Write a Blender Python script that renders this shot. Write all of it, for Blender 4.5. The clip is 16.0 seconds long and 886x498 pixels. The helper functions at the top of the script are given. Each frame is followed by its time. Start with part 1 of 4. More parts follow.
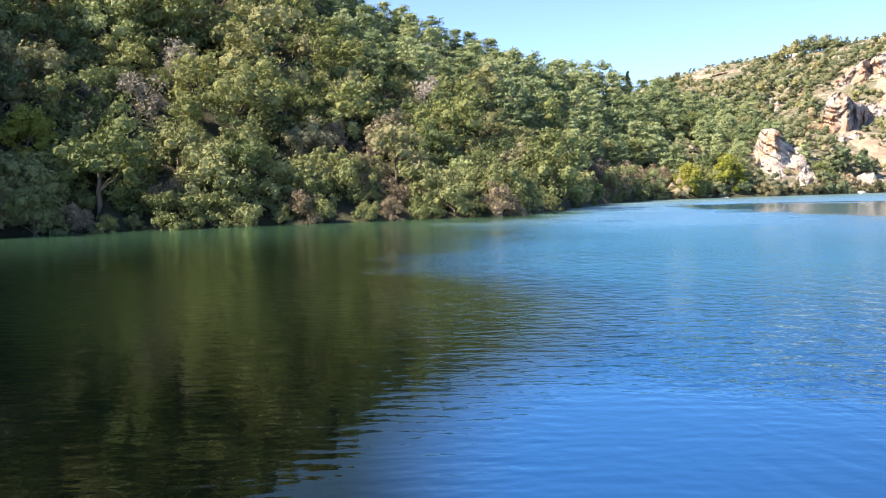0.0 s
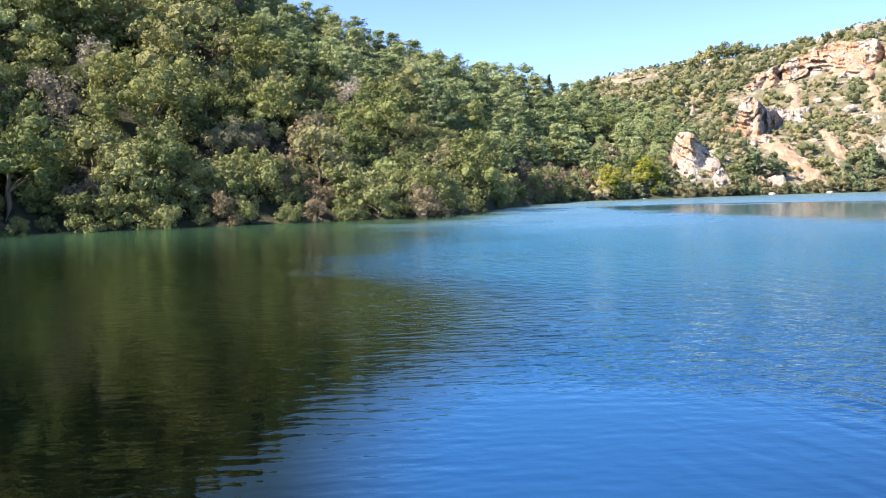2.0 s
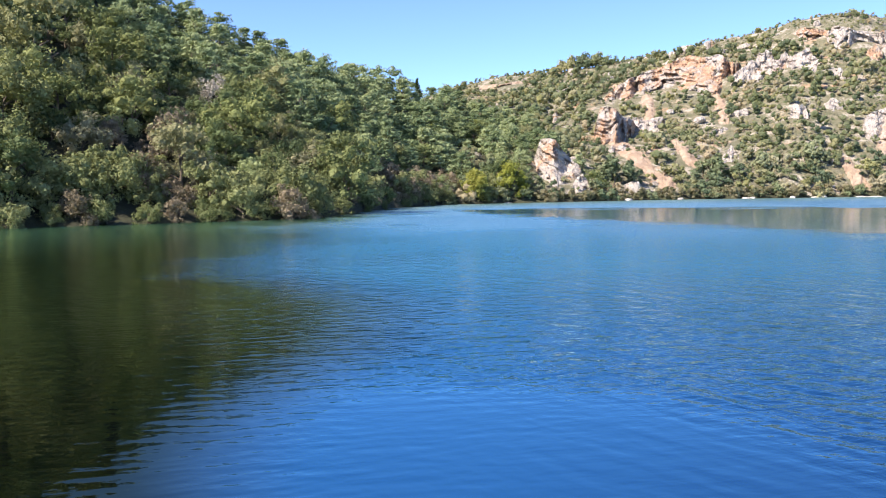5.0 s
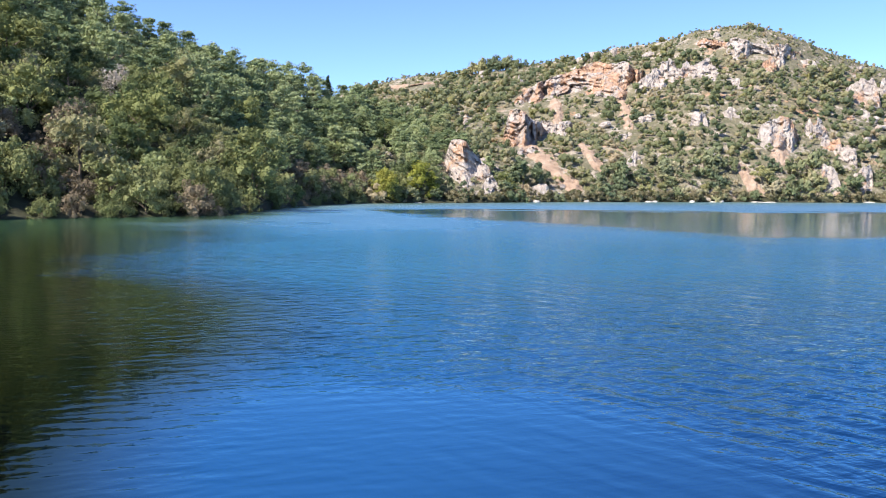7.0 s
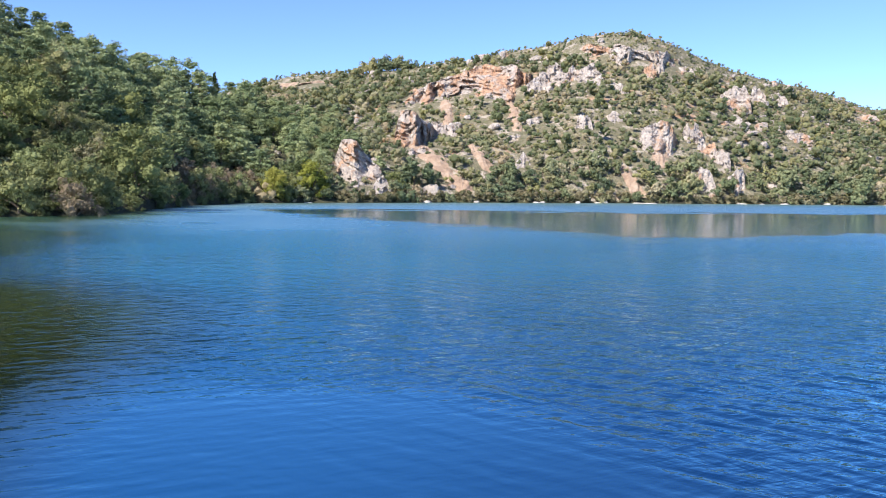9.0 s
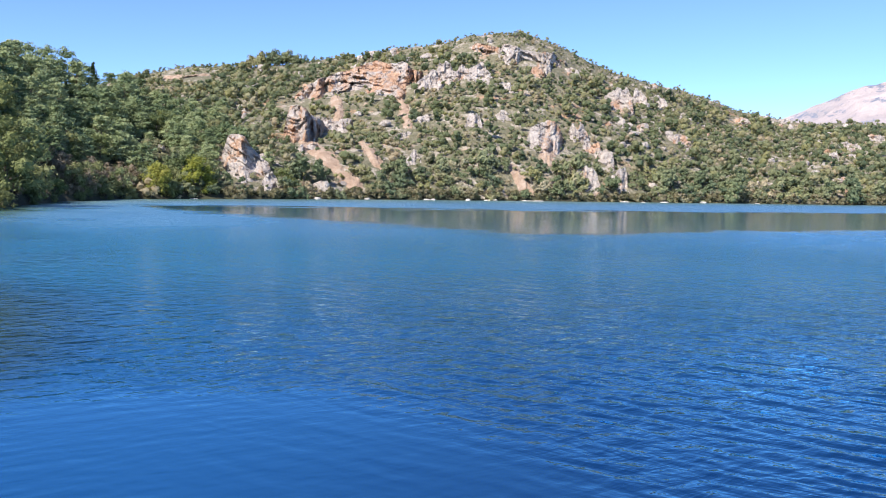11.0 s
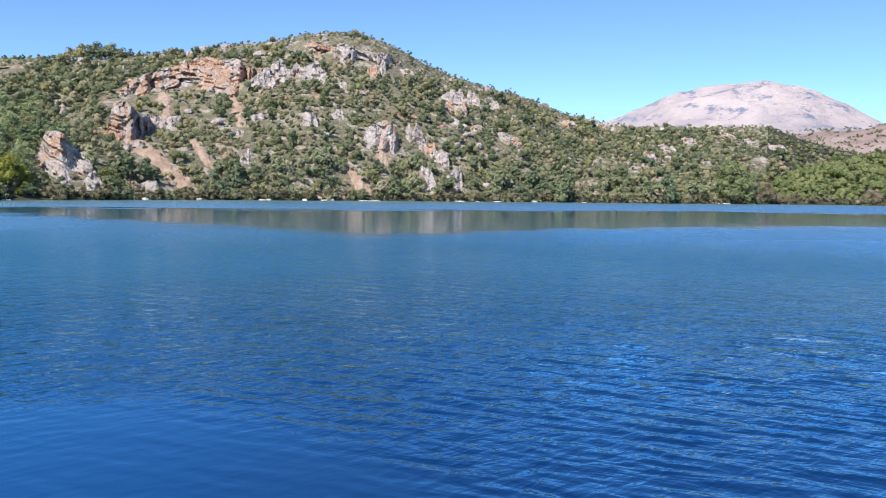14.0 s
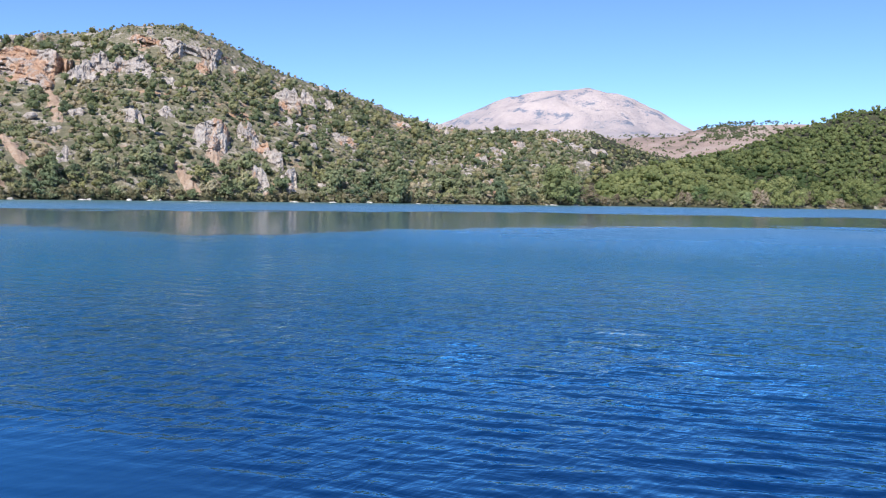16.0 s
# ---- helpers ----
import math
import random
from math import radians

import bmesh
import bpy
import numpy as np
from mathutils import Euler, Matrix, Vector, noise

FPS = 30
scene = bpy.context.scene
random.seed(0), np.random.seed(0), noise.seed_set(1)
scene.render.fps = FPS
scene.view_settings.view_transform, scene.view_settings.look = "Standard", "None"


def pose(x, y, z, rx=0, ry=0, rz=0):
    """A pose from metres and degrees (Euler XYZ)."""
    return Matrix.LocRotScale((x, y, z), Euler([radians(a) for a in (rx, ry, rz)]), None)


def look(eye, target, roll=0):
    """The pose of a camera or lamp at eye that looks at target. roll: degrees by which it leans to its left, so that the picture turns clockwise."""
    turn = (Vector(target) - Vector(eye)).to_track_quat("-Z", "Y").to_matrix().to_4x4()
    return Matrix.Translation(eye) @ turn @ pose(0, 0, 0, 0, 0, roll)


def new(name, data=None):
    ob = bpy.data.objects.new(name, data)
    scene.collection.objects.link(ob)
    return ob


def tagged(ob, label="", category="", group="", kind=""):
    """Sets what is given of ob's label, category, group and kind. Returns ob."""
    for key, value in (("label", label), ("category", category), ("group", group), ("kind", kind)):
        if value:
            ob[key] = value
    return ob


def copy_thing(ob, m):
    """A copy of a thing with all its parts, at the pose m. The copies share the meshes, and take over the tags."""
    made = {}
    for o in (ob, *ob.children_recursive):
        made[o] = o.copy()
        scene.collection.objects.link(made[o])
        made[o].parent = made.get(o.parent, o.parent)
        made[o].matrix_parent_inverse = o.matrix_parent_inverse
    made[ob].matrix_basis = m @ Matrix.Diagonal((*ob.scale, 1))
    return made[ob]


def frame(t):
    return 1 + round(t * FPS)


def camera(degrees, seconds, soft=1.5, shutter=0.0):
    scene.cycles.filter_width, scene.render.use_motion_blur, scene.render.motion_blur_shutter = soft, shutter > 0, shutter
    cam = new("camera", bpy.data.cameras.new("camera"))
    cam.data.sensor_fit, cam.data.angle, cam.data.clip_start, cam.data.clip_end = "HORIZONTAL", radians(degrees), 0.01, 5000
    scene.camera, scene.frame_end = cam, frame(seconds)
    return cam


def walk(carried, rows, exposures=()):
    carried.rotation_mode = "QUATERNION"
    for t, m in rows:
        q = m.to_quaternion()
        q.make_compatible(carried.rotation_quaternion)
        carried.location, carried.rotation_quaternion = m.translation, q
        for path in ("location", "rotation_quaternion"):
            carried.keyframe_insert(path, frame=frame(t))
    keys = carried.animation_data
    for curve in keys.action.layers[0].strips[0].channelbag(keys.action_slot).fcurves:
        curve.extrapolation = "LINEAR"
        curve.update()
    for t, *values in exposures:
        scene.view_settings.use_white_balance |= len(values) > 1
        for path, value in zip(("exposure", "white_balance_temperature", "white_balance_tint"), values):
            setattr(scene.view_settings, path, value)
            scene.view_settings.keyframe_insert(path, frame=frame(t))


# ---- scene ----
# ---- camera ----
EYE = 3.0
cam = camera(53.7, 16.0, soft=1.1)
# seconds, turn to the right, tilt, lean (degrees)
TURNS = [
    (0.0, -0.00, -3.97, -1.65),
    (0.5, 1.08, -3.91, -1.55),
    (1.0, 2.14, -3.97, -1.27),
    (1.5, 3.77, -4.01, -1.59),
    (2.0, 4.94, -4.02, -1.60),
    (2.5, 6.62, -4.17, -1.39),
    (3.0, 8.18, -4.16, -1.21),
    (3.5, 10.90, -4.07, -0.97),
    (4.0, 11.76, -3.97, -0.86),
    (6.5, 18.08, -4.18, -0.17),
    (7.0, 19.51, -4.09, 0.24),
    (7.5, 20.98, -4.07, 0.42),
    (8.0, 22.53, -4.01, 0.56),
    (8.5, 24.72, -4.03, 0.62),
    (9.0, 26.63, -4.03, 0.58),
    (11.5, 35.71, -4.16, 0.94),
    (12.0, 37.63, -4.17, 0.81),
    (12.5, 38.79, -4.11, 0.67),
    (13.0, 39.34, -3.99, 0.59),
    (13.5, 42.05, -4.00, 0.82),
    (14.0, 44.35, -3.97, 0.89),
    (14.5, 47.13, -3.77, 1.12),
    (15.0, 50.02, -3.74, 1.51),
    (15.5, 52.55, -3.69, 1.27),
    (16.0, 55.09, -3.72, 1.23),
]


def aim(yaw, pitch, roll):
    """A hand-held camera at arm's length, turned about the body."""
    a, p = radians(yaw), radians(pitch)
    eye = Vector((0.3 * math.sin(a), 0.3 * math.cos(a) - 0.3, EYE))
    ahead = Vector((math.sin(a) * math.cos(p), math.cos(a) * math.cos(p), math.sin(p)))
    return look(eye, eye + ahead * 10, roll)


walk(cam, [(t, aim(y, p, r)) for t, y, p, r in TURNS], exposures=[(0.0, 1.64, 7350, 16), (2.0, 1.53, 7200, 15), (4.0, 1.35, 6850, 15), (8.0, 1.04, 6450, 15), (12.0, 0.83, 6250, 15), (16.0, 0.6, 6050, 14)])

# ---- light ----
SUN_AZ, SUN_EL = -107.0, 43.0
world = bpy.data.worlds.new("sky")
scene.world = world
world.use_nodes = True
wn = world.node_tree
sky = wn.nodes.new("ShaderNodeTexSky")
sky.sky_type = "NISHITA"
sky.sun_disc = False
sky.sun_elevation, sky.sun_rotation = radians(SUN_EL), radians(SUN_AZ)
sky.air_density, sky.dust_density, sky.ozone_density = 0.7, 0.1, 6.5
sky.altitude = 2000
wn.links.new(sky.outputs[0], wn.nodes["Background"].inputs["Color"])
wn.nodes["Background"].inputs["Strength"].default_value = 0.138
sun = new("sun", bpy.data.lights.new("sun", "SUN"))
sun.data.energy, sun.data.angle, sun.data.color = 4.9, radians(0.53), (1.0, 0.92, 0.8)
sun_way = Vector((math.sin(radians(SUN_AZ)) * math.cos(radians(SUN_EL)), math.cos(radians(SUN_AZ)) * math.cos(radians(SUN_EL)), math.sin(radians(SUN_EL))))
sun.matrix_world = look(sun_way * 300, (0, 0, 0))


# ---- materials ----
class Nodes:
    def __init__(self, name):
        self.mat = bpy.data.materials.new(name)
        self.mat.use_nodes = True
        self.tree = self.mat.node_tree
        self.tree.nodes.clear()
        self.out = self.add("ShaderNodeOutputMaterial")

    def add(self, kind, inputs=None, **props):
        n = self.tree.nodes.new(kind)
        for k, v in props.items():
            setattr(n, k, v)
        for k, v in (inputs or {}).items():
            if isinstance(v, bpy.types.NodeSocket):
                self.tree.links.new(v, n.inputs[k])
            else:
                n.inputs[k].default_value = v
        return n

    def math(self, op, a, b=0.0, clamp=False):
        return self.add("ShaderNodeMath", {0: a, 1: b}, operation=op, use_clamp=clamp).outputs[0]

    def noise(self, scale, detail=4.0, rough=0.55, vector=None, distortion=0.0):
        ins = {"Scale": scale, "Detail": detail, "Roughness": rough, "Distortion": distortion}
        if vector is not None:
            ins["Vector"] = vector
        return self.add("ShaderNodeTexNoise", ins).outputs["Fac"]

    def ramp(self, fac, stops):
        n = self.add("ShaderNodeValToRGB", {"Fac": fac})
        while len(n.color_ramp.elements) < len(stops):
            n.color_ramp.elements.new(0.5)
        for e, (p, c) in zip(n.color_ramp.elements, stops):
            e.position, e.color = p, (*c, 1) if len(c) == 3 else c
        return n.outputs["Color"]

    def mix(self, fac, a, b, blend="MIX"):
        n = self.add("ShaderNodeMix", data_type="RGBA", blend_type=blend)
        for i, v in ((0, fac), (6, a), (7, b)):
            if isinstance(v, bpy.types.NodeSocket):
                self.tree.links.new(v, n.inputs[i])
            else:
                n.inputs[i].default_value = v if i == 0 else (*v, 1)
        return n.outputs[2]

    def span(self, v, a, b, c=0.0, d=1.0):
        return self.add("ShaderNodeMapRange", {"Value": v, "From Min": a, "From Max": b, "To Min": c, "To Max": d}, interpolation_type="SMOOTHSTEP").outputs[0]

    def done(self, shader):
        self.tree.links.new(shader, self.out.inputs["Surface"])
        return self.mat


def world_place(n):
    return n.add("ShaderNodeNewGeometry").outputs["Position"]


def foliage(name, dark, mid, light, joined=False, thin=0.15, leaves=8.0, full=0.62, hues=None):
    """Sprays made up of single small leaves (so many to the metre), whose tone varies from plant to plant and leaf to leaf."""
    n = Nodes(name)
    if joined:
        plant = n.add("ShaderNodeAttribute", attribute_name="tint").outputs["Fac"]
    else:
        plant = n.add("ShaderNodeObjectInfo").outputs["Random"]
    own = n.add("ShaderNodeTexCoord").outputs["Object"]
    cell = n.add("ShaderNodeTexVoronoi", {"Vector": own, "Scale": leaves, "Randomness": 1.0})
    shade = n.add("ShaderNodeSeparateColor", {0: cell.outputs["Color"]}).outputs[0]
    f = n.math("ADD", n.math("MULTIPLY", plant, 0.86), n.math("MULTIPLY", shade, 0.14))
    col = n.ramp(f, [(0.08, dark), (0.5, mid), (0.92, light)])
    if hues:
        tone = n.math("MULTIPLY_ADD", shade, 0.24)
        tone.node.inputs[2].default_value = 0.88
        col = n.mix(1.0, n.ramp(plant, hues), n.add("ShaderNodeCombineColor", {0: tone, 1: tone, 2: tone}).outputs[0], "MULTIPLY")
    patch = n.noise(0.35, 3.0, vector=world_place(n))
    col = n.mix(n.span(patch, 0.55, 0.8), col, (light[0] * 1.02, light[1] * 0.97, light[2] * 0.9))
    skin = n.add("ShaderNodeBsdfPrincipled", {"Base Color": col, "Roughness": 0.7, "Specular IOR Level": 0.12})
    glow = n.add("ShaderNodeBsdfTranslucent", {"Color": n.mix(0.3, col, (0.24, 0.27, 0.04))})
    leaf = n.add("ShaderNodeMixShader", {0: thin, 1: skin.outputs[0], 2: glow.outputs[0]})
    gap = n.add("ShaderNodeBsdfTransparent")
    inside = n.math("LESS_THAN", cell.outputs["Distance"], full)
    return n.done(n.add("ShaderNodeMixShader", {0: inside, 1: gap.outputs[0], 2: leaf.outputs[0]}).outputs[0])


# evergreen, grey-green, olive and faded bushes
SCRUB_HUES = [(0.0, (0.109, 0.145, 0.087)), (0.25, (0.146, 0.18, 0.096)), (0.45, (0.198, 0.223, 0.117)), (0.6, (0.24, 0.261, 0.153)), (0.75, (0.278, 0.275, 0.124)), (0.9, (0.35, 0.333, 0.219)), (1.0, (0.408, 0.339, 0.227))]


WOOD_HUES = [(0.0, (0.065, 0.092, 0.045)), (0.3, (0.111, 0.147, 0.063)), (0.55, (0.163, 0.192, 0.078)), (0.78, (0.215, 0.224, 0.098)), (1.0, (0.28, 0.262, 0.158))]


def bark():
    n = Nodes("bark")
    v = n.noise(3.0, 6.0)
    col = n.ramp(v, [(0.3, (0.06, 0.045, 0.03)), (0.7, (0.2, 0.16, 0.12))])
    b = n.add("ShaderNodeBump", {"Height": n.noise(14.0), "Strength": 0.5, "Distance": 0.05})
    return n.done(n.add("ShaderNodeBsdfPrincipled", {"Base Color": col, "Roughness": 0.9, "Normal": b.outputs[0]}).outputs[0])


def forest_floor():
    n = Nodes("forest_floor")
    p = world_place(n)
    a = n.noise(0.25, 6.0, 0.65, p)
    # dark litter, taken near black to put shade between the crowns
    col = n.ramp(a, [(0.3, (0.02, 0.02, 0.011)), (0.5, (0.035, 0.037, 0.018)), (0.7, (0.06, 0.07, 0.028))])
    col = n.mix(n.span(n.noise(3.0, 4.0, 0.6, p), 0.55, 0.8), col, (0.08, 0.065, 0.04))
    b = n.add("ShaderNodeBump", {"Height": n.noise(2.5, 6.0, 0.7, p), "Strength": 0.9, "Distance": 0.4})
    return n.done(n.add("ShaderNodeBsdfPrincipled", {"Base Color": col, "Roughness": 0.95, "Normal": b.outputs[0]}).outputs[0])


def stony_slope():
    n = Nodes("stony_slope")
    p = world_place(n)
    grass = n.ramp(n.noise(0.5, 6.0, 0.65, p), [(0.3, (0.12, 0.125, 0.068)), (0.5, (0.18, 0.17, 0.105)), (0.7, (0.27, 0.24, 0.165))])
    stone = n.ramp(n.noise(1.6, 5.0, 0.6, p), [(0.3, (0.3, 0.26, 0.2)), (0.7, (0.52, 0.47, 0.4))])
    rust = n.mix(n.span(n.noise(0.12, 3.0, 0.5, p), 0.5, 0.7), stone, (0.42, 0.24, 0.13))
    col = n.mix(n.span(n.noise(0.22, 7.0, 0.72, p), 0.5, 0.6), grass, rust)
    b = n.add("ShaderNodeBump", {"Height": n.noise(0.9, 8.0, 0.7, p), "Strength": 1.0, "Distance": 1.2})
    return n.done(n.add("ShaderNodeBsdfPrincipled", {"Base Color": col, "Roughness": 0.95, "Normal": b.outputs[0]}).outputs[0])


def dry_hills():
    n = Nodes("dry_red_earth")
    p = world_place(n)
    col = n.ramp(n.noise(0.02, 7.0, 0.65, p), [(0.3, (0.2, 0.155, 0.125)), (0.5, (0.32, 0.24, 0.2)), (0.7, (0.42, 0.35, 0.3))])
    b = n.add("ShaderNodeBump", {"Height": n.noise(0.06, 8.0, 0.7, p), "Strength": 0.8, "Distance": 6.0})
    return n.done(n.add("ShaderNodeBsdfPrincipled", {"Base Color": col, "Roughness": 0.95, "Normal": b.outputs[0]}).outputs[0])


def hazed_limestone():
    n = Nodes("hazed_limestone")
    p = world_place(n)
    # distance haze is put into the stone's pale, cool colours
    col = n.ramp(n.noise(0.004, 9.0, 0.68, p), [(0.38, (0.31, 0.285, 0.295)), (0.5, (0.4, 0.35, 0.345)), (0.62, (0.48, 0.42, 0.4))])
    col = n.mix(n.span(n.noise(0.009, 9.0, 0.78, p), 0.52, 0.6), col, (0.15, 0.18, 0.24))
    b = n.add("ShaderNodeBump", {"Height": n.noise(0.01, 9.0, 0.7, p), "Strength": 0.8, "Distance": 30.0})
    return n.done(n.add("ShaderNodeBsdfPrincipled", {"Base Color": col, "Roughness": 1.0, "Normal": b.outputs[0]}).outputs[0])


def limestone(name, rust):
    """Weathered limestone: grey faces, pale breaks, rust-coloured runs and dark upright streaks."""
    n = Nodes(name)
    p = world_place(n)
    tall = n.add("ShaderNodeMapping", {"Vector": p, "Scale": (1.0, 1.0, 0.5)}).outputs[0]
    col = n.ramp(n.noise(0.5, 8.0, 0.7, p), [(0.3, (0.33, 0.29, 0.265)), (0.48, (0.5, 0.445, 0.4)), (0.7, (0.68, 0.625, 0.565))])
    run = n.noise(0.16, 6.0, 0.65, n.add("ShaderNodeMapping", {"Vector": p, "Scale": (1.0, 1.0, 0.55)}).outputs[0])
    col = n.mix(n.span(run, 0.63 - 0.27 * rust, 0.7 - 0.2 * rust), col, n.ramp(n.noise(0.8, 6.0, 0.7, p), [(0.35, (0.42, 0.235, 0.14)), (0.65, (0.64, 0.44, 0.3))]))
    dark = n.span(n.noise(0.45, 6.0, 0.7, tall), 0.54, 0.7)
    col = n.mix(n.math("MULTIPLY", dark, 0.38), col, (0.2, 0.18, 0.175))
    h = n.add("ShaderNodeTexVoronoi", {"Vector": tall, "Scale": 0.9}, feature="DISTANCE_TO_EDGE").outputs["Distance"]
    h = n.math("ADD", n.math("MULTIPLY", h, 0.8), n.noise(1.3, 8.0, 0.7, tall))
    b = n.add("ShaderNodeBump", {"Height": h, "Strength": 1.0, "Distance": 1.5})
    return n.done(n.add("ShaderNodeBsdfPrincipled", {"Base Color": col, "Roughness": 0.92, "Normal": b.outputs[0]}).outputs[0])


def bleached_stone():
    n = Nodes("bleached_stone")
    p = world_place(n)
    col = n.ramp(n.noise(1.2, 6.0, 0.65, p), [(0.35, (0.3, 0.275, 0.25)), (0.62, (0.56, 0.54, 0.5))])
    b = n.add("ShaderNodeBump", {"Height": n.noise(2.5, 6.0, 0.7, p), "Strength": 0.8, "Distance": 0.3})
    return n.done(n.add("ShaderNodeBsdfPrincipled", {"Base Color": col, "Roughness": 0.9, "Normal": b.outputs[0]}).outputs[0])


def scree_stone():
    n = Nodes("scree_stone")
    p = world_place(n)
    col = n.ramp(n.noise(0.5, 7.0, 0.7, p), [(0.3, (0.24, 0.165, 0.115)), (0.5, (0.37, 0.27, 0.195)), (0.7, (0.46, 0.385, 0.31))])
    b = n.add("ShaderNodeBump", {"Height": n.noise(1.5, 8.0, 0.75, p), "Strength": 1.0, "Distance": 0.6})
    return n.done(n.add("ShaderNodeBsdfPrincipled", {"Base Color": col, "Roughness": 0.95, "Normal": b.outputs[0]}).outputs[0])


def lake_water():
    """Deep lake: mirror-like in shelter, broken by fine ripples where the wind reaches it; greener over the shallows.
    Part of what it reflects is painted into its colours.
    """
    n = Nodes("lake_water")
    p = world_place(n)
    r = n.add("ShaderNodeVectorMath", {0: p}, operation="LENGTH").outputs["Value"]
    wind = n.add("ShaderNodeAttribute", attribute_name="wind").outputs["Fac"]
    shoal = n.add("ShaderNodeAttribute", attribute_name="shoal").outputs["Fac"]
    turned = n.add("ShaderNodeMapping", {"Vector": p, "Rotation": (0, 0, radians(-18))}).outputs[0]
    flat = n.add("ShaderNodeMapping", {"Vector": turned, "Scale": (1.0, 0.35, 1.0)}).outputs[0]
    h = n.math("MULTIPLY", n.noise(1.5, 4.0, 0.55, flat, 0.3), 0.10)
    crossed = n.add("ShaderNodeMapping", {"Vector": p, "Rotation": (0, 0, radians(10)), "Scale": (0.42, 1.0, 1.0)}).outputs[0]
    h = n.math("ADD", h, n.math("MULTIPLY", n.noise(3.3, 3.0, 0.5, crossed, 0.2), 0.07))
    b = n.add("ShaderNodeBump", {"Height": h, "Strength": wind, "Distance": n.span(r, 8.0, 32.0, 0.7, 3.6)}).outputs[0]
    # normals leaned towards the jetty with distance, so rippled water reflects higher sky
    inward = n.add("ShaderNodeVectorMath", {0: p, 1: (1, 1, 0)}, operation="MULTIPLY").outputs[0]
    inward = n.add("ShaderNodeVectorMath", {0: inward}, operation="NORMALIZE").outputs[0]
    steep = n.math("MULTIPLY", wind, n.span(r, 12.0, 36.0, 0.0, -0.085))
    inward = n.add("ShaderNodeVectorMath", {0: inward, "Scale": steep}, operation="SCALE").outputs[0]
    b = n.add("ShaderNodeVectorMath", {0: b, 1: inward}, operation="ADD").outputs[0]
    b = n.add("ShaderNodeVectorMath", {0: b}, operation="NORMALIZE").outputs[0]
    rough = n.math("MULTIPLY_ADD", n.math("POWER", wind, 0.9), n.span(r, 22.0, 85.0, 0.0, 0.46))
    rough.node.inputs[2].default_value = 0.004
    # darker body and gloss paint in the wooded hill's dark mirror image
    bay_mirror = n.add("ShaderNodeAttribute", attribute_name="bay_mirror").outputs["Fac"]
    bay_lift = n.add("ShaderNodeAttribute", attribute_name="bay_lift").outputs["Fac"]
    # brighter with distance: sky caught by far ripples, put into the body colour
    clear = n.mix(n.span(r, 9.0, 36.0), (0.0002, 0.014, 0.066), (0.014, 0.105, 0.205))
    # body brightened towards the bay, painting in a brighter sky reflection
    lifted = n.mix(n.span(r, 9.0, 36.0), (0.003, 0.042, 0.14), (0.026, 0.14, 0.255))
    body = n.mix(bay_mirror, n.mix(bay_lift, clear, lifted), (0.001, 0.002, 0.0015))
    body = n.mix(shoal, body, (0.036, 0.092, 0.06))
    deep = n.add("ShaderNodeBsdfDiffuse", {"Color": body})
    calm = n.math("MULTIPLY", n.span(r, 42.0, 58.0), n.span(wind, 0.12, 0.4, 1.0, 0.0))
    # gloss dimmed and greened by hand to tone the hill's reflection
    mirror_tint = n.mix(n.span(r, 10.0, 24.0), (0.37, 0.43, 0.34), (0.8, 0.95, 0.74))
    # blue gloss tint stands in for the deeper sky that ripples reflect
    sky_tint = n.mix(n.span(r, 9.0, 32.0), (0.46, 0.86, 1.0), (0.76, 0.95, 1.0))
    tint = n.mix(n.math("MAXIMUM", bay_mirror, calm), sky_tint, n.mix(bay_mirror, (0.92, 0.94, 0.92), mirror_tint))
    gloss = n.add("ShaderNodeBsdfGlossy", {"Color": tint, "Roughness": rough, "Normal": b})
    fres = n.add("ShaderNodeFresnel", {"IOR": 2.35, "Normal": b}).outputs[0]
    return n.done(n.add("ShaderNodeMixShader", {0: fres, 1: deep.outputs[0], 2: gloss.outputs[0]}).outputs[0])


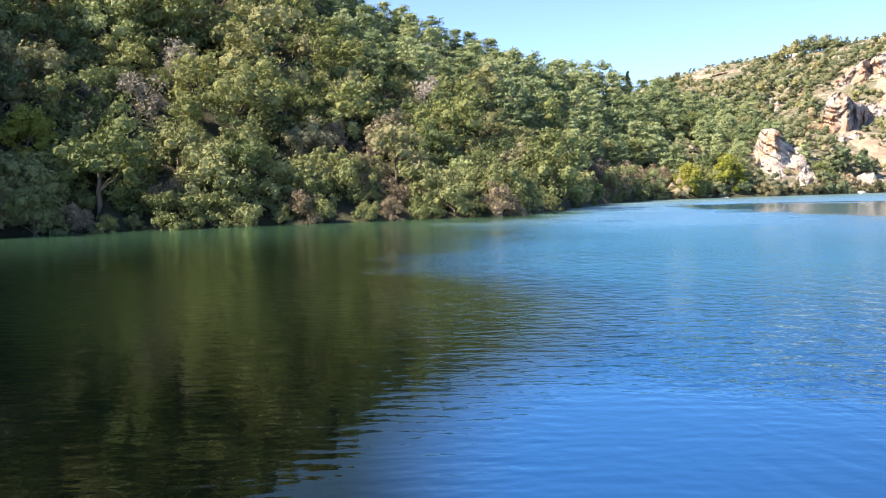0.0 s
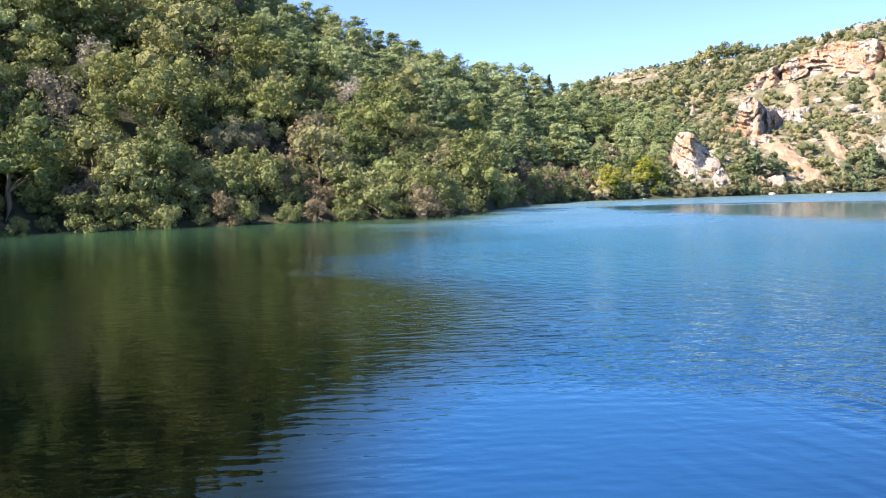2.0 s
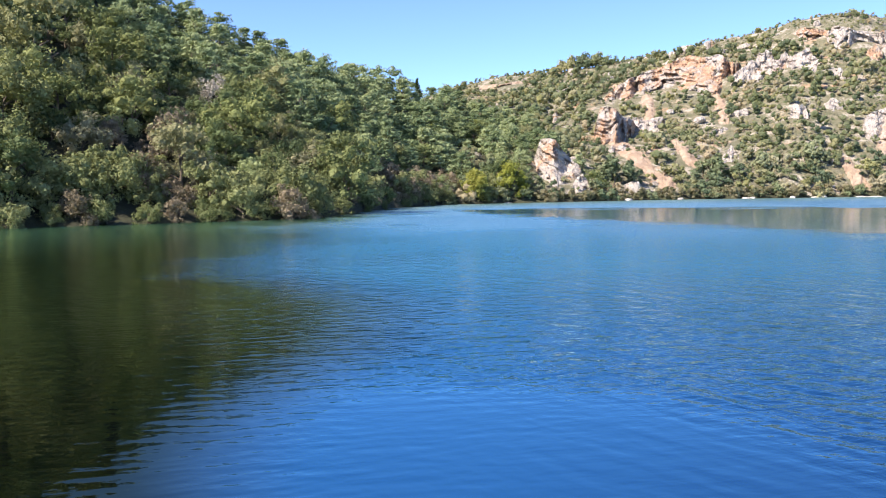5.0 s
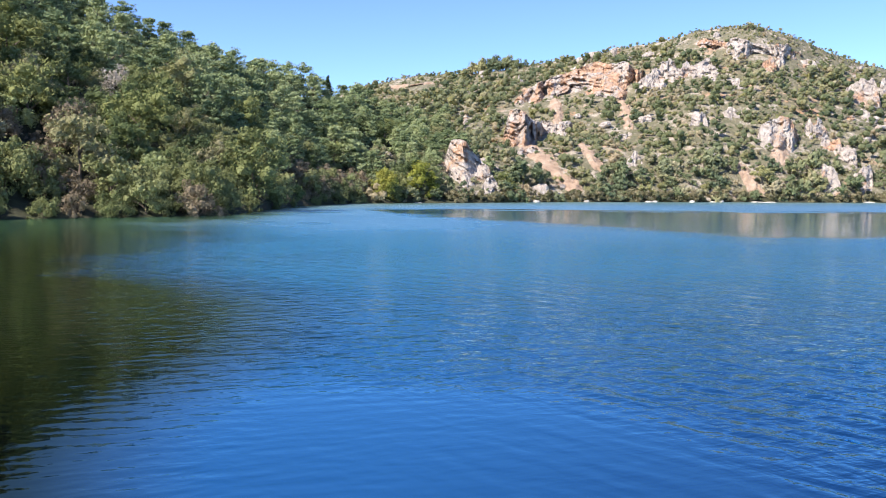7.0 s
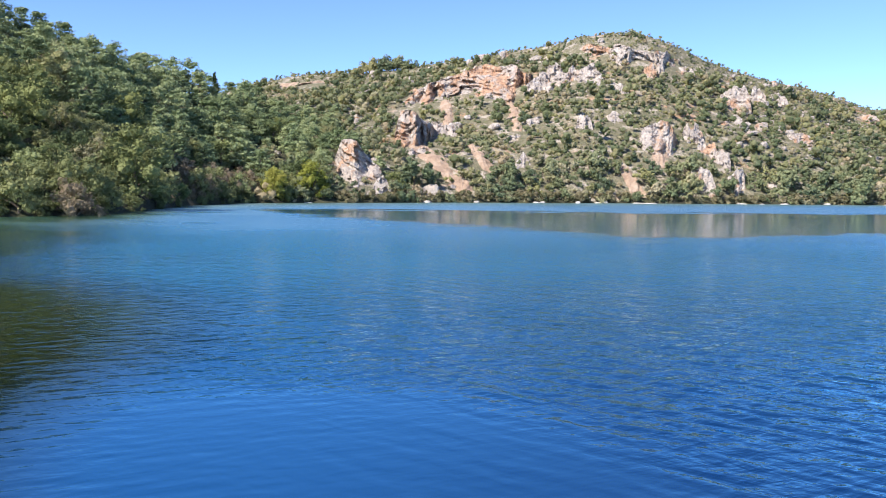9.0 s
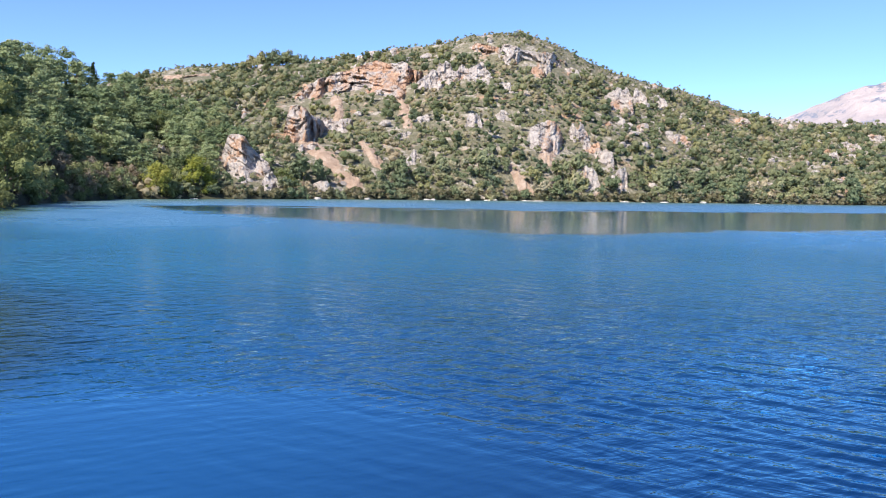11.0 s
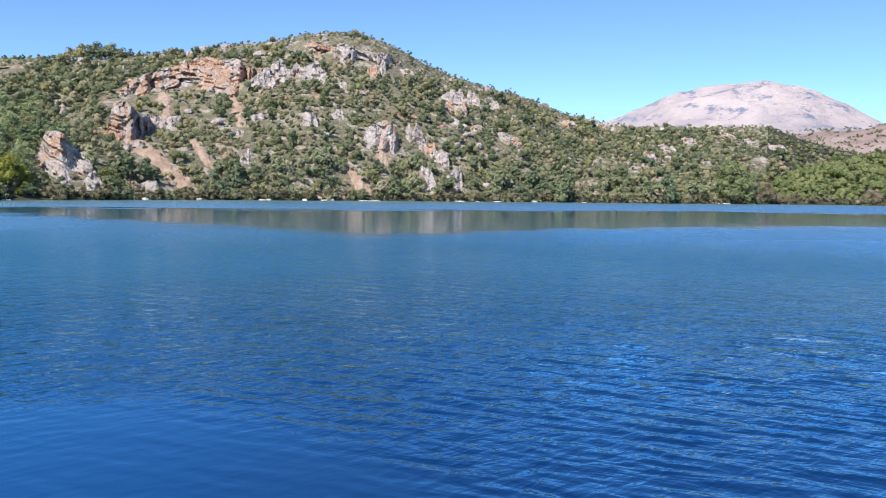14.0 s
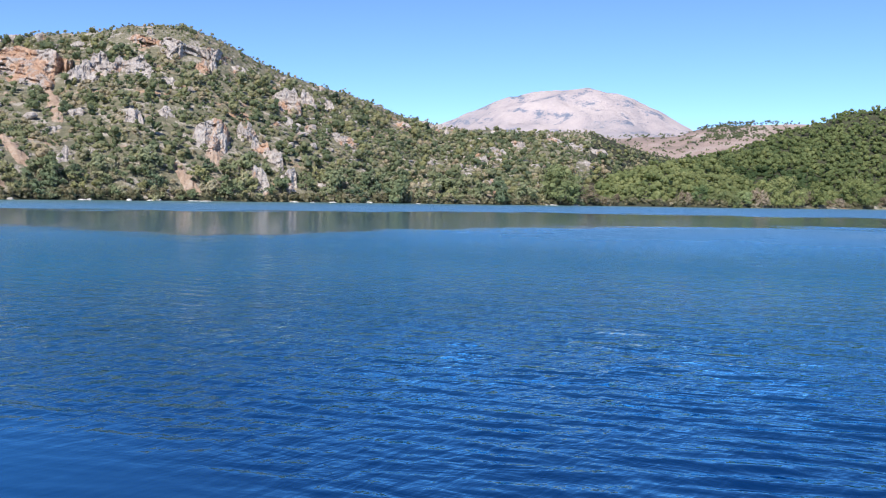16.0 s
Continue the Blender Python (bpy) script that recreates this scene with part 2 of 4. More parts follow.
MAT = {
    "bark": bark(),
    "forest": forest_floor(),
    "stony": stony_slope(),
    "dry": dry_hills(),
    "far": hazed_limestone(),
    "grey_rock": limestone("grey_limestone", 0.15),
    "mixed_rock": limestone("stained_limestone", 0.5),
    "rust_rock": limestone("rust_limestone", 0.72),
    "scree": scree_stone(),
    "bleached": bleached_stone(),
    "water": lake_water(),
    "oak": foliage("oak_leaves", (0.044, 0.062, 0.022), (0.12, 0.155, 0.05), (0.23, 0.265, 0.084), hues=WOOD_HUES),
    "olive": foliage("olive_leaves", (0.117, 0.139, 0.052), (0.176, 0.204, 0.076), (0.241, 0.259, 0.105)),
    "willow": foliage("bank_leaves", (0.136, 0.161, 0.07), (0.178, 0.201, 0.087), (0.233, 0.251, 0.117)),
    "green": foliage("broad_leaves", (0.116, 0.164, 0.07), (0.214, 0.274, 0.12), (0.325, 0.372, 0.176)),
    "pine": foliage("pine_needles", (0.134, 0.186, 0.093), (0.221, 0.281, 0.141), (0.336, 0.386, 0.197), thin=0.15, leaves=9.0),
    "cypress": foliage("cypress_leaves", (0.03, 0.05, 0.02), (0.045, 0.07, 0.028), (0.06, 0.09, 0.035), thin=0.1),
    "dry_bush": foliage("dry_leaves", (0.162, 0.132, 0.092), (0.246, 0.2, 0.138), (0.323, 0.264, 0.194)),
    "bare": foliage("bare_twigs", (0.24, 0.22, 0.18), (0.35, 0.32, 0.27), (0.46, 0.42, 0.36), thin=0.1, leaves=10.0),
    "yellow": foliage("yellow_green_leaves", (0.176, 0.2, 0.041), (0.256, 0.28, 0.054), (0.336, 0.344, 0.09), thin=0.35),
    "scrub": foliage("scrub_leaves", (0.08, 0.09, 0.056), (0.21, 0.205, 0.133), (0.4, 0.368, 0.262), leaves=5.0, full=0.72, hues=SCRUB_HUES),
    "poplar": foliage("poplar_leaves", (0.166, 0.194, 0.086), (0.23, 0.259, 0.122), (0.302, 0.317, 0.166), leaves=4.0, full=0.7),
    "scrub_joined": foliage("hill_scrub_leaves", (0.08, 0.09, 0.056), (0.21, 0.205, 0.133), (0.4, 0.368, 0.262), True, 0.4, 7.0, 0.74, SCRUB_HUES),
    "wood_joined": foliage("far_wood_leaves", (0.074, 0.114, 0.05), (0.175, 0.217, 0.089), (0.313, 0.336, 0.144), True, 0.5, 4.5, 0.82),
    "reed": foliage("bank_reeds", (0.13, 0.135, 0.075), (0.2, 0.185, 0.11), (0.27, 0.235, 0.15), True, 0.3, 5.0),
}

# ---- the lie of the land, in bearings (degrees right of north) and metres from the jetty ----
SHORE = ((-180, 3.5), (-110, 4), (-70, 30), (-45, 80), (-27, 84.5), (-17, 83), (-8, 85), (0, 87.5), (4, 90), (6.5, 97), (7.6, 103), (8.0, 108), (8.7, 116), (10.2, 129),
         (13.4, 149), (17, 157), (20, 160), (25, 170), (30, 178), (36, 186), (42, 194), (48, 208), (57, 226), (63.5, 248), (67, 264), (72, 280), (77, 322), (82, 366),
         (95, 400), (125, 60), (150, 4), (180, 3.5))
# bearing, distance of the crest, height angle of the skyline
WOODED = ((-75, 170, 18), (-50, 180, 22), (-27, 180, 22), (-14, 175, 19.5), (-8, 165, 16.3), (-5, 158, 13.25), (-1, 160, 11.75), (3, 168, 10.25), (6.5, 178, 8.75), (10, 195, 7.2), (13.6, 215, 6.4), (18, 232, 5.5),
          (21, 236, 4.3), (24, 236, 2.6), (27, 236, 0.6))
# rise added out of view on the left to throw shade on the bank
SHADE_RISE = ((-64, 85, 0), (-56, 100, 13), (-46, 104, 16.5), (-39, 104, 13.5), (-34, 101, 8), (-30.5, 98, 2.5))
ROCKY = ((4, 345, 3.5), (12, 345, 5.8), (15, 345, 6.6), (18, 340, 7.3), (20.8, 335, 7.6), (22.4, 330, 7.9), (25, 322, 8.1), (28.4, 305, 8.58), (32, 296, 9.28), (35.5, 288, 9.88),
         (38.7, 285, 10.08), (41, 287, 9.48), (43, 292, 8.38), (45.4, 300, 7.48), (48.8, 318, 6.58), (51.8, 338, 5.43), (55, 360, 4.6), (61, 390, 4.3), (64.6, 405, 4.25), (66.4, 412, 3.7), (69, 420, 3.0), (74, 430, 1.0))
SPUR = ((61.8, 300, 0), (63.2, 308, 0.3), (65, 318, 1.4), (67.1, 330, 2.2), (69.2, 340, 2.7), (71.3, 345, 2.8), (73.4, 345, 2.1), (75, 345, 1.1), (77, 350, 0.4), (79, 360, 0))
GREEN = ((66, 430, 1.5), (69.5, 440, 3.0), (73.3, 450, 3.75), (76.5, 462, 4.75), (79.5, 472, 5.8), (82, 480, 6.1), (92, 500, 6.5), (108, 500, 4), (120, 480, 0))
DRY = ((54, 900, 3.2), (60, 900, 3.8), (64.6, 900, 4.05), (67.5, 900, 3.9), (69.9, 900, 4.0), (71, 900, 4.45), (73.2, 900, 4.8), (76.5, 900, 4.7), (82, 900, 4.5), (95, 900, 4))


def hash_noise(x, y, seed=0):
    """Value noise, 0 to 1, on arrays."""
    xi, yi = np.floor(x).astype(np.int64), np.floor(y).astype(np.int64)
    fx, fy = x - xi, y - yi
    fx, fy = fx * fx * (3 - 2 * fx), fy * fy * (3 - 2 * fy)

    def h(i, j):
        v = (i * 374761393 + j * 668265263 + seed * 1442695041) & 0xFFFFFFFF
        v = ((v ^ (v >> 13)) * 1274126177) & 0xFFFFFFFF
        return ((v ^ (v >> 16)) & 0xFFFF) / 65535.0

    return (h(xi, yi) * (1 - fx) + h(xi + 1, yi) * fx) * (1 - fy) + (h(xi, yi + 1) * (1 - fx) + h(xi + 1, yi + 1) * fx) * fy


def fractal(x, y, seed=0, octaves=4):
    return sum(hash_noise(x * 2**i, y * 2**i, seed + i) * 0.5 ** (i + 1) for i in range(octaves)) - 0.5


def along(table, az, column=1):
    return np.interp(az, [k[0] for k in table], [k[column] for k in table])


def hill(table, az, d, foot, trees, power=0.9):
    crest = along(table, az)
    top = EYE + crest * np.tan(np.radians(along(table, az, 2))) - trees
    inside = (az > table[0][0]) & (az < table[-1][0])
    top = np.where(inside, np.maximum(top, 0), 0)
    u = np.clip((d - foot) / (crest - foot), 0, 1)
    rise = top * (u**power * (1 - 0.12 * u) + 0.12 * u**3)
    rise = np.where(d > crest, np.maximum(top - 0.1 * (d - crest), top * 0.6), rise)
    return np.where((d > foot) & inside, rise, -20.0)


def shore(az):
    s = along(SHORE, az)
    return s + np.where(s > 50, 1.0, 0.0) * fractal(np.asarray(az) * 1.1, np.zeros_like(az), 5, 3) * 5


def rocky_foot(az):
    """The stony hill draws back from the shore behind the green spur."""
    return shore(az) + 1.5 + np.clip((np.asarray(az, float) - 61.5) * 14, 0, 80)


def land(az, d):
    """Height of the ground."""
    az, d = np.asarray(az, float), np.asarray(d, float)
    s = shore(az)
    bank = np.where(d < s, -np.minimum((s - d) * 0.35, 7.0), np.minimum((d - s) * 0.45, 1.4))
    z = np.maximum(bank, hill(WOODED, az, d, s + 1.5, 6.5))
    z = np.maximum(z, hill(SHADE_RISE, az, d, s + 1.5, 0.0))
    z = np.maximum(z, hill(ROCKY, az, d, rocky_foot(az), 2.0, 0.85))
    z = np.maximum(z, hill(SPUR, az, d, s + 1.5, 6.0))
    z = np.maximum(z, hill(GREEN, az, d, s + 55, 6.5))
    z = np.maximum(z, hill(DRY, az, d, np.full_like(d, 560.0), 2.0))
    x, y = d * np.sin(np.radians(az)), d * np.cos(np.radians(az))
    wob = fractal(x / 28, y / 28, 1) * 5.0 + fractal(x / 7, y / 7, 9, 3) * 1.6
    return z + wob * np.clip((d - s - 2) / 25, 0, 1)


def ground_at(x, y):
    return float(land(math.degrees(math.atan2(x, y)), math.hypot(x, y)))


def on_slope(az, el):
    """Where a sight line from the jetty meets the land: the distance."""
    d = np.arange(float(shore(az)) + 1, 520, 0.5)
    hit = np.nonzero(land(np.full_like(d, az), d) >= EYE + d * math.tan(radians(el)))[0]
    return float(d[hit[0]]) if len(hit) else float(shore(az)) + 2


def xy(az, d):
    return d * math.sin(radians(az)), d * math.cos(radians(az))


# ---- building helpers ----
def mesh_from(name, verts, faces, material, smooth=False, normals=None):
    me = bpy.data.meshes.new(name)
    verts, faces = np.asarray(verts, np.float32), np.asarray(faces, np.int32)
    k = faces.shape[1]
    me.vertices.add(len(verts))
    me.vertices.foreach_set("co", verts.ravel())
    me.loops.add(faces.size)
    me.loops.foreach_set("vertex_index", faces.ravel())
    me.polygons.add(len(faces))
    me.polygons.foreach_set("loop_start", np.arange(0, faces.size, k, dtype=np.int32))
    me.polygons.foreach_set("loop_total", np.full(len(faces), k, np.int32))
    me.polygons.foreach_set("use_smooth", np.full(len(faces), smooth))
    me.materials.append(material)
    me.update(calc_edges=True)
    if normals is not None:
        at = me.attributes.new("custom_normal", "FLOAT_VECTOR", "POINT")
        at.data.foreach_set("vector", np.asarray(normals, np.float32).ravel())
    return me


def part(name, mesh, parent, label=""):
    ob = new(name, mesh)
    ob.parent = parent
    return tagged(ob, label)


def leaf_cloud(rng, centres, radii, count, length, width, heart, up=0.25):
    """Small leaf sprays on the skins of soft lumps: vertices, faces and the way that each spray faces."""
    k = len(centres)
    which = rng.integers(0, k, count)
    v = rng.normal(size=(count, 3))
    v[:, 2] += up
    v /= np.linalg.norm(v, axis=1, keepdims=True)
    depth = np.where(rng.random((count, 1)) < 0.25, rng.uniform(0.5, 0.9, (count, 1)), rng.uniform(0.9, 1.14, (count, 1)))
    pos = centres[which] + v * radii[which] * depth
    nrm = v + rng.normal(size=(count, 3)) * 0.45
    nrm /= np.linalg.norm(nrm, axis=1, keepdims=True)
    a = np.cross(nrm, rng.normal(size=(count, 3)))
    a /= np.linalg.norm(a, axis=1, keepdims=True) + 1e-9
    b = np.cross(nrm, a)
    s = rng.uniform(0.65, 1.35, (count, 1))
    la, wb = a * length * s / 2, b * width * s / 2
    bend = nrm * length * 0.12
    verts = np.stack([pos - la * 0.6 + wb, pos - la * 0.6 - wb, pos + la + bend], 1).reshape(-1, 3)
    faces = np.arange(count * 3).reshape(-1, 3)
    out = pos - heart
    out /= np.linalg.norm(out, axis=1, keepdims=True) + 1e-9
    face = 0.75 * v + 0.4 * out + rng.normal(size=(count, 3)) * 0.16
    face /= np.linalg.norm(face, axis=1, keepdims=True)
    return verts, faces, np.repeat(face, 3, axis=0)


def lumps(rng, shape, n):
    """Centres and radii of the lumps that make up a crown of unit size (about 1 wide, standing on z = 0)."""
    if shape == "round":
        az, t = rng.uniform(0, 2 * np.pi, n), rng.uniform(0, 1, n)
        z = 0.15 + 0.74 * t
        rad = 0.38 * np.sqrt(np.clip(1 - ((z - 0.42) / 0.54) ** 2, 0.05, 1)) * rng.uniform(0.55, 1.1, n)
        c = np.stack([rad * np.cos(az), rad * np.sin(az), z], 1)
        r = rng.uniform(0.13, 0.23, n)[:, None] * np.array([1, 1, 0.8])
    elif shape == "mound":
        az, t = rng.uniform(0, 2 * np.pi, n), rng.uniform(0, 1, n) ** 1.3
        z = 0.06 + 0.62 * t
        rad = 0.42 * np.sqrt(np.clip(1 - (z / 0.82) ** 2, 0.03, 1)) * rng.uniform(0.45, 1.1, n)
        c = np.stack([rad * np.cos(az), rad * np.sin(az), z], 1)
        r = rng.uniform(0.1, 0.2, n)[:, None] * np.array([1, 1, 1.05])
    elif shape == "pine":
        z = 0.3 + 0.7 * np.sort(rng.uniform(0, 1, n))
        az = np.arange(n) * 2.4 + rng.uniform(-0.5, 0.5, n)
        z = 0.16 + 0.84 * (z - 0.3) / 0.7
        rad = 0.44 * np.clip(1.02 - z, 0.02, 1) ** 0.55 * rng.uniform(0.3, 1.1, n)
        c = np.stack([rad * np.cos(az), rad * np.sin(az), z * 0.95 - 0.1 * rad], 1)
        r = (rng.uniform(0.13, 0.22, n) * (1.15 - 0.4 * z))[:, None] * np.stack([np.ones(n), np.ones(n), rng.uniform(0.35, 0.55, n)], 1)
    else:  # column
        z = np.linspace(0.06, 0.97, n)
        az = rng.uniform(0, 2 * np.pi, n)
        rad = 0.05 * np.sin(np.pi * np.clip(z, 0.05, 0.98)) ** 0.6
        c = np.stack([rad * np.cos(az), rad * np.sin(az), z], 1)
        r = (0.12 * np.sin(np.pi * np.clip(z * 0.86 + 0.1, 0, 0.98)) ** 0.7)[:, None] * np.array([0.75, 0.75, 1])
    return c, r


def crown_arrays(seed, shape, size, n_lumps, count, leaf):
    """size: width, depth, height in metres. Each lump carries smaller clumps of twigs round it."""
    rng = np.random.default_rng(seed)
    c, r = lumps(rng, shape, n_lumps)
    scale = np.array(size)
    if count > 1000:
        way = rng.normal(size=(n_lumps * 5, 3)) + np.array([0, 0, 0.3])
        way /= np.linalg.norm(way, axis=1, keepdims=True)
        big = np.repeat(r, 5, axis=0)
        c = np.concatenate([c, np.repeat(c, 5, axis=0) + way * big * 0.85])
        r = np.concatenate([r * 0.9, big * rng.uniform(0.3, 0.55, (n_lumps * 5, 1))])
    cloud = leaf_cloud(rng, c * scale, r * scale, count, leaf, leaf * 0.8, np.array([0, 0, 0.3 * size[2]]))
    if shape == "column" or leaf < 0.3:
        return cloud
    return with_hearts(rng, cloud, c[:n_lumps] * scale, r[:n_lumps] * scale * (0.62 if count > 1000 else 0.8), size)


def with_hearts(rng, cloud, centres, radii, size, soft=0.5):
    """Adds the dense leafy inside of each lump."""
    v, f, face = cloud
    bm = bmesh.new()
    bmesh.ops.create_icosphere(bm, subdivisions=1, radius=1.0)
    ball, tri = np.array([tuple(q.co) for q in bm.verts]), np.array([[q.index for q in t.verts] for t in bm.faces])
    bm.free()
    low = np.array([0, 0, 0.2 * size[2]])
    for ci, ri in zip(centres, radii):
        f = np.concatenate([f, tri + len(v)])
        v = np.concatenate([v, ci + ball * ri * rng.uniform(0.8, 1.1, (len(ball), 1))])
        out = ball + soft * (ci - low) / np.max(size)
        face = np.concatenate([face, out / np.linalg.norm(out, axis=1, keepdims=True)])
    return v, f, face


def bush_arrays(seed, size, n_lumps, count, leaf, soft=0.5):
    """A dense far-off bush: leafy lumps with sprays standing off them."""
    rng = np.random.default_rng(seed)
    c, r = lumps(rng, "mound", n_lumps)
    scale = np.array(size)
    cloud = leaf_cloud(rng, c * scale, r * scale * 1.08, count, leaf, leaf * 0.8, np.array([0, 0, 0.2 * size[2]]))
    return with_hearts(rng, cloud, c * scale, r * scale, size, soft)


def trunk_mesh(seed, height, girth, limbs, reach):
    """A tapered, slightly crooked trunk with limbs."""
    rng = random.Random(seed)
    verts, faces = [], []

    def tube(pts, radii, sides=6):
        base = len(verts)
        for i, (q, rr) in enumerate(zip(pts, radii)):
            way = (pts[min(i + 1, len(pts) - 1)] - pts[max(i - 1, 0)]).normalized()
            e = way.orthogonal().normalized()
            f = way.cross(e)
            for s in range(sides):
                a = 2 * math.pi * s / sides
                verts.append(q + (e * math.cos(a) + f * math.sin(a)) * rr)
        for i in range(len(pts) - 1):
            for s in range(sides):
                faces.append((base + i * sides + s, base + i * sides + (s + 1) % sides, base + (i + 1) * sides + (s + 1) % sides, base + (i + 1) * sides + s))

    stem = [Vector((rng.uniform(-1, 1) * 0.03 * height * i / 4, rng.uniform(-1, 1) * 0.03 * height * i / 4, -0.4 + (height + 0.4) * i / 5)) for i in range(6)]
    tube(stem, [girth * (1.25 - 0.2 * i) for i in range(6)])
    for _ in range(limbs):
        at = stem[rng.randint(2, 4)]
        a = rng.uniform(0, 2 * math.pi)
        out = Vector((math.cos(a), math.sin(a), rng.uniform(0.4, 1.0))).normalized() * reach * rng.uniform(0.7, 1.1)
        tube([at, at + out * 0.5 + Vector((0, 0, 0.05 * reach)), at + out], [girth * 0.5, girth * 0.35, girth * 0.12], 5)
    return mesh_from("trunk", [tuple(v) for v in verts], faces, MAT["bark"], True)


SPECIES = {}


def species(name, label, category, group, shape, material, size, n_lumps, count, leaf, variants=4, trunk=0.5, seed=0):
    SPECIES[name] = dict(label=label, category=category, group=group, shape=shape, material=material, size=size, n=n_lumps, count=count, leaf=leaf, variants=variants, trunk=trunk, seed=seed, made={})


def plant(name, x, y, scale, turn, variant, sink=0.15, stretch=1.0, z=None):
    """Stands one plant on the ground; the first of each variant is built, the others are copies of it."""
    s = SPECIES[name]
    z = ground_at(x, y) if z is None else z
    m = Matrix.LocRotScale((x, y, z - sink), Euler((0, 0, turn)), (scale, scale, scale * stretch))
    variant %= s["variants"]
    if variant in s["made"]:
        return copy_thing(s["made"][variant], m)
    root = tagged(new(name), s["label"], s["category"], s["group"])
    v, f, face = crown_arrays(s["seed"] * 31 + variant, s["shape"], s["size"], s["n"], s["count"], s["leaf"])
    h = s["size"][2]
    part("trunk", trunk_mesh(s["seed"] + variant, h * s["trunk"] * 1.1, 0.03 * h, 5, 0.25 * s["size"][0]), root)
    part("crown", mesh_from("crown", v, f, MAT[s["material"]], normals=face), root)
    root.matrix_basis = m
    s["made"][variant] = root
    return root


def thicket(name, spots, protos, material, label, category):
    """Many plants too many to count, as one piece. spots: x, y, z, scale, turn, prototype, tint."""
    vs, fs, ts, ns, base = [], [], [], [], 0
    for x, y, z, k, a, i, tint in spots:
        v, f, face = protos[i % len(protos)]
        c, s = math.cos(a) * k, math.sin(a) * k
        w = np.empty_like(v)
        w[:, 0], w[:, 1], w[:, 2] = v[:, 0] * c - v[:, 1] * s + x, v[:, 0] * s + v[:, 1] * c + y, v[:, 2] * k + z
        vs.append(w)
        q = face.copy()
        q[:, 0], q[:, 1] = face[:, 0] * math.cos(a) - face[:, 1] * math.sin(a), face[:, 0] * math.sin(a) + face[:, 1] * math.cos(a)
        ns.append(q)
        fs.append(f + base)
        ts.append(np.full(len(v), tint, np.float32))
        base += len(v)
    me = mesh_from(name, np.concatenate(vs), np.concatenate(fs), MAT[material], normals=np.concatenate(ns))
    at = me.attributes.new("tint", "FLOAT", "POINT")
    at.data.foreach_set("value", np.concatenate(ts))
    return tagged(new(name, me), label, category, kind="stuff")

# ---- ground, water, mountain ----
def ground():
    az = np.concatenate([np.arange(-180, -40, 4.0), np.arange(-40, 96, 0.5), np.arange(96, 180, 4.0)])
    ring = np.concatenate([[0.0, 2.0, 3.5, 5, 8, 14, 25, 40, 55, 68, 76], np.arange(80, 300, 1.6), np.arange(300, 520, 4.0), np.geomspace(525, 4600, 34)])
    A, D = np.meshgrid(az, ring, indexing="ij")
    z = land(A, D)
    v = np.stack([D * np.sin(np.radians(A)), D * np.cos(np.radians(A)), z], -1)
    na, nr = A.shape
    i, j = np.meshgrid(np.arange(na), np.arange(nr - 1), indexing="ij")
    i2 = (i + 1) % na
    f = np.stack([i * nr + j, i2 * nr + j, i2 * nr + j + 1, i * nr + j + 1], -1).reshape(-1, 4)
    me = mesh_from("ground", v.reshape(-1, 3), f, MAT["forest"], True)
    me.materials.append(MAT["stony"])
    me.materials.append(MAT["dry"])
    a0, d0 = A[i, j].ravel(), D[i, j].ravel()
    wooded = hill(WOODED, a0, d0, shore(a0), 6.5) >= hill(ROCKY, a0, d0, rocky_foot(a0), 2.0)
    green = (hill(SPUR, a0, d0, shore(a0), 6.0) > 1) | (hill(GREEN, a0, d0, shore(a0) + 55, 6.5) > hill(ROCKY, a0, d0, rocky_foot(a0), 2.0))
    idx = np.where((a0 > 5) & (a0 < 82) & ~(wooded & (d0 < 300)) & ~green & (d0 > 100), 1, 0)
    idx = np.where(d0 > 530, 2, idx)
    me.polygons.foreach_set("material_index", idx.astype(np.int32))
    me.update()
    return tagged(new("ground", me), "steep lake-side hills of dark soil, dry grass and pale stone", "ground", kind="structure")


def ease(v, a, b):
    t = np.clip((v - a) / (b - a), 0, 1)
    return t * t * (3 - 2 * t)


def wind_on(az, r):
    """How much the wind ruffles the water: 0 mirror-calm, 1 fully rippled."""
    x, y = r * np.sin(np.radians(az)), r * np.cos(np.radians(az))
    gust = fractal(x / 9, y / 9, 81, 3)
    w = 0.85 + 0.7 * gust
    edge = az + 22 * fractal(x / 7, y / 7, 84, 3)
    bay = ease(edge - 5 * ease(r, 11, 16) * ease(r, 34, 22), 14, -4) * ease(az, -120, -40)
    w = w * (1 - bay) + bay * (0.07 + 0.05 * ease(r, 11, 20))
    rim = np.interp(az, (-20, 5, 25, 34, 44, 54, 62), (15, 13.5, 12.6, 10.8, 8.4, 5.8, 4))
    lee = ease(r + 5 * gust, rim + 1.6, rim - 1.8) * (1 - bay)
    w = w * (1 - 0.84 * lee)
    streak = 0.6 * fractal(az * 0.16, r / 9, 86, 4) + 1.0 * fractal(az * 0.25, r / 2.2, 87, 3)
    low = np.interp(az, (14, 17, 20, 28, 39, 55, 71, 80), (108, 92, 82, 67, 52, 64, 88, 104))
    high = np.interp(az, (14, 39, 55, 71, 80), (114, 110, 133, 155, 170))
    rr = r * (1 + 0.2 * streak)
    slick = ease(rr, low - 9, low + 7) * ease(rr, high + 4, high - 4) * ease(az, 13, 16)
    w = w * (1 - 0.95 * slick)
    return np.clip(w, 0.03, 1.08)


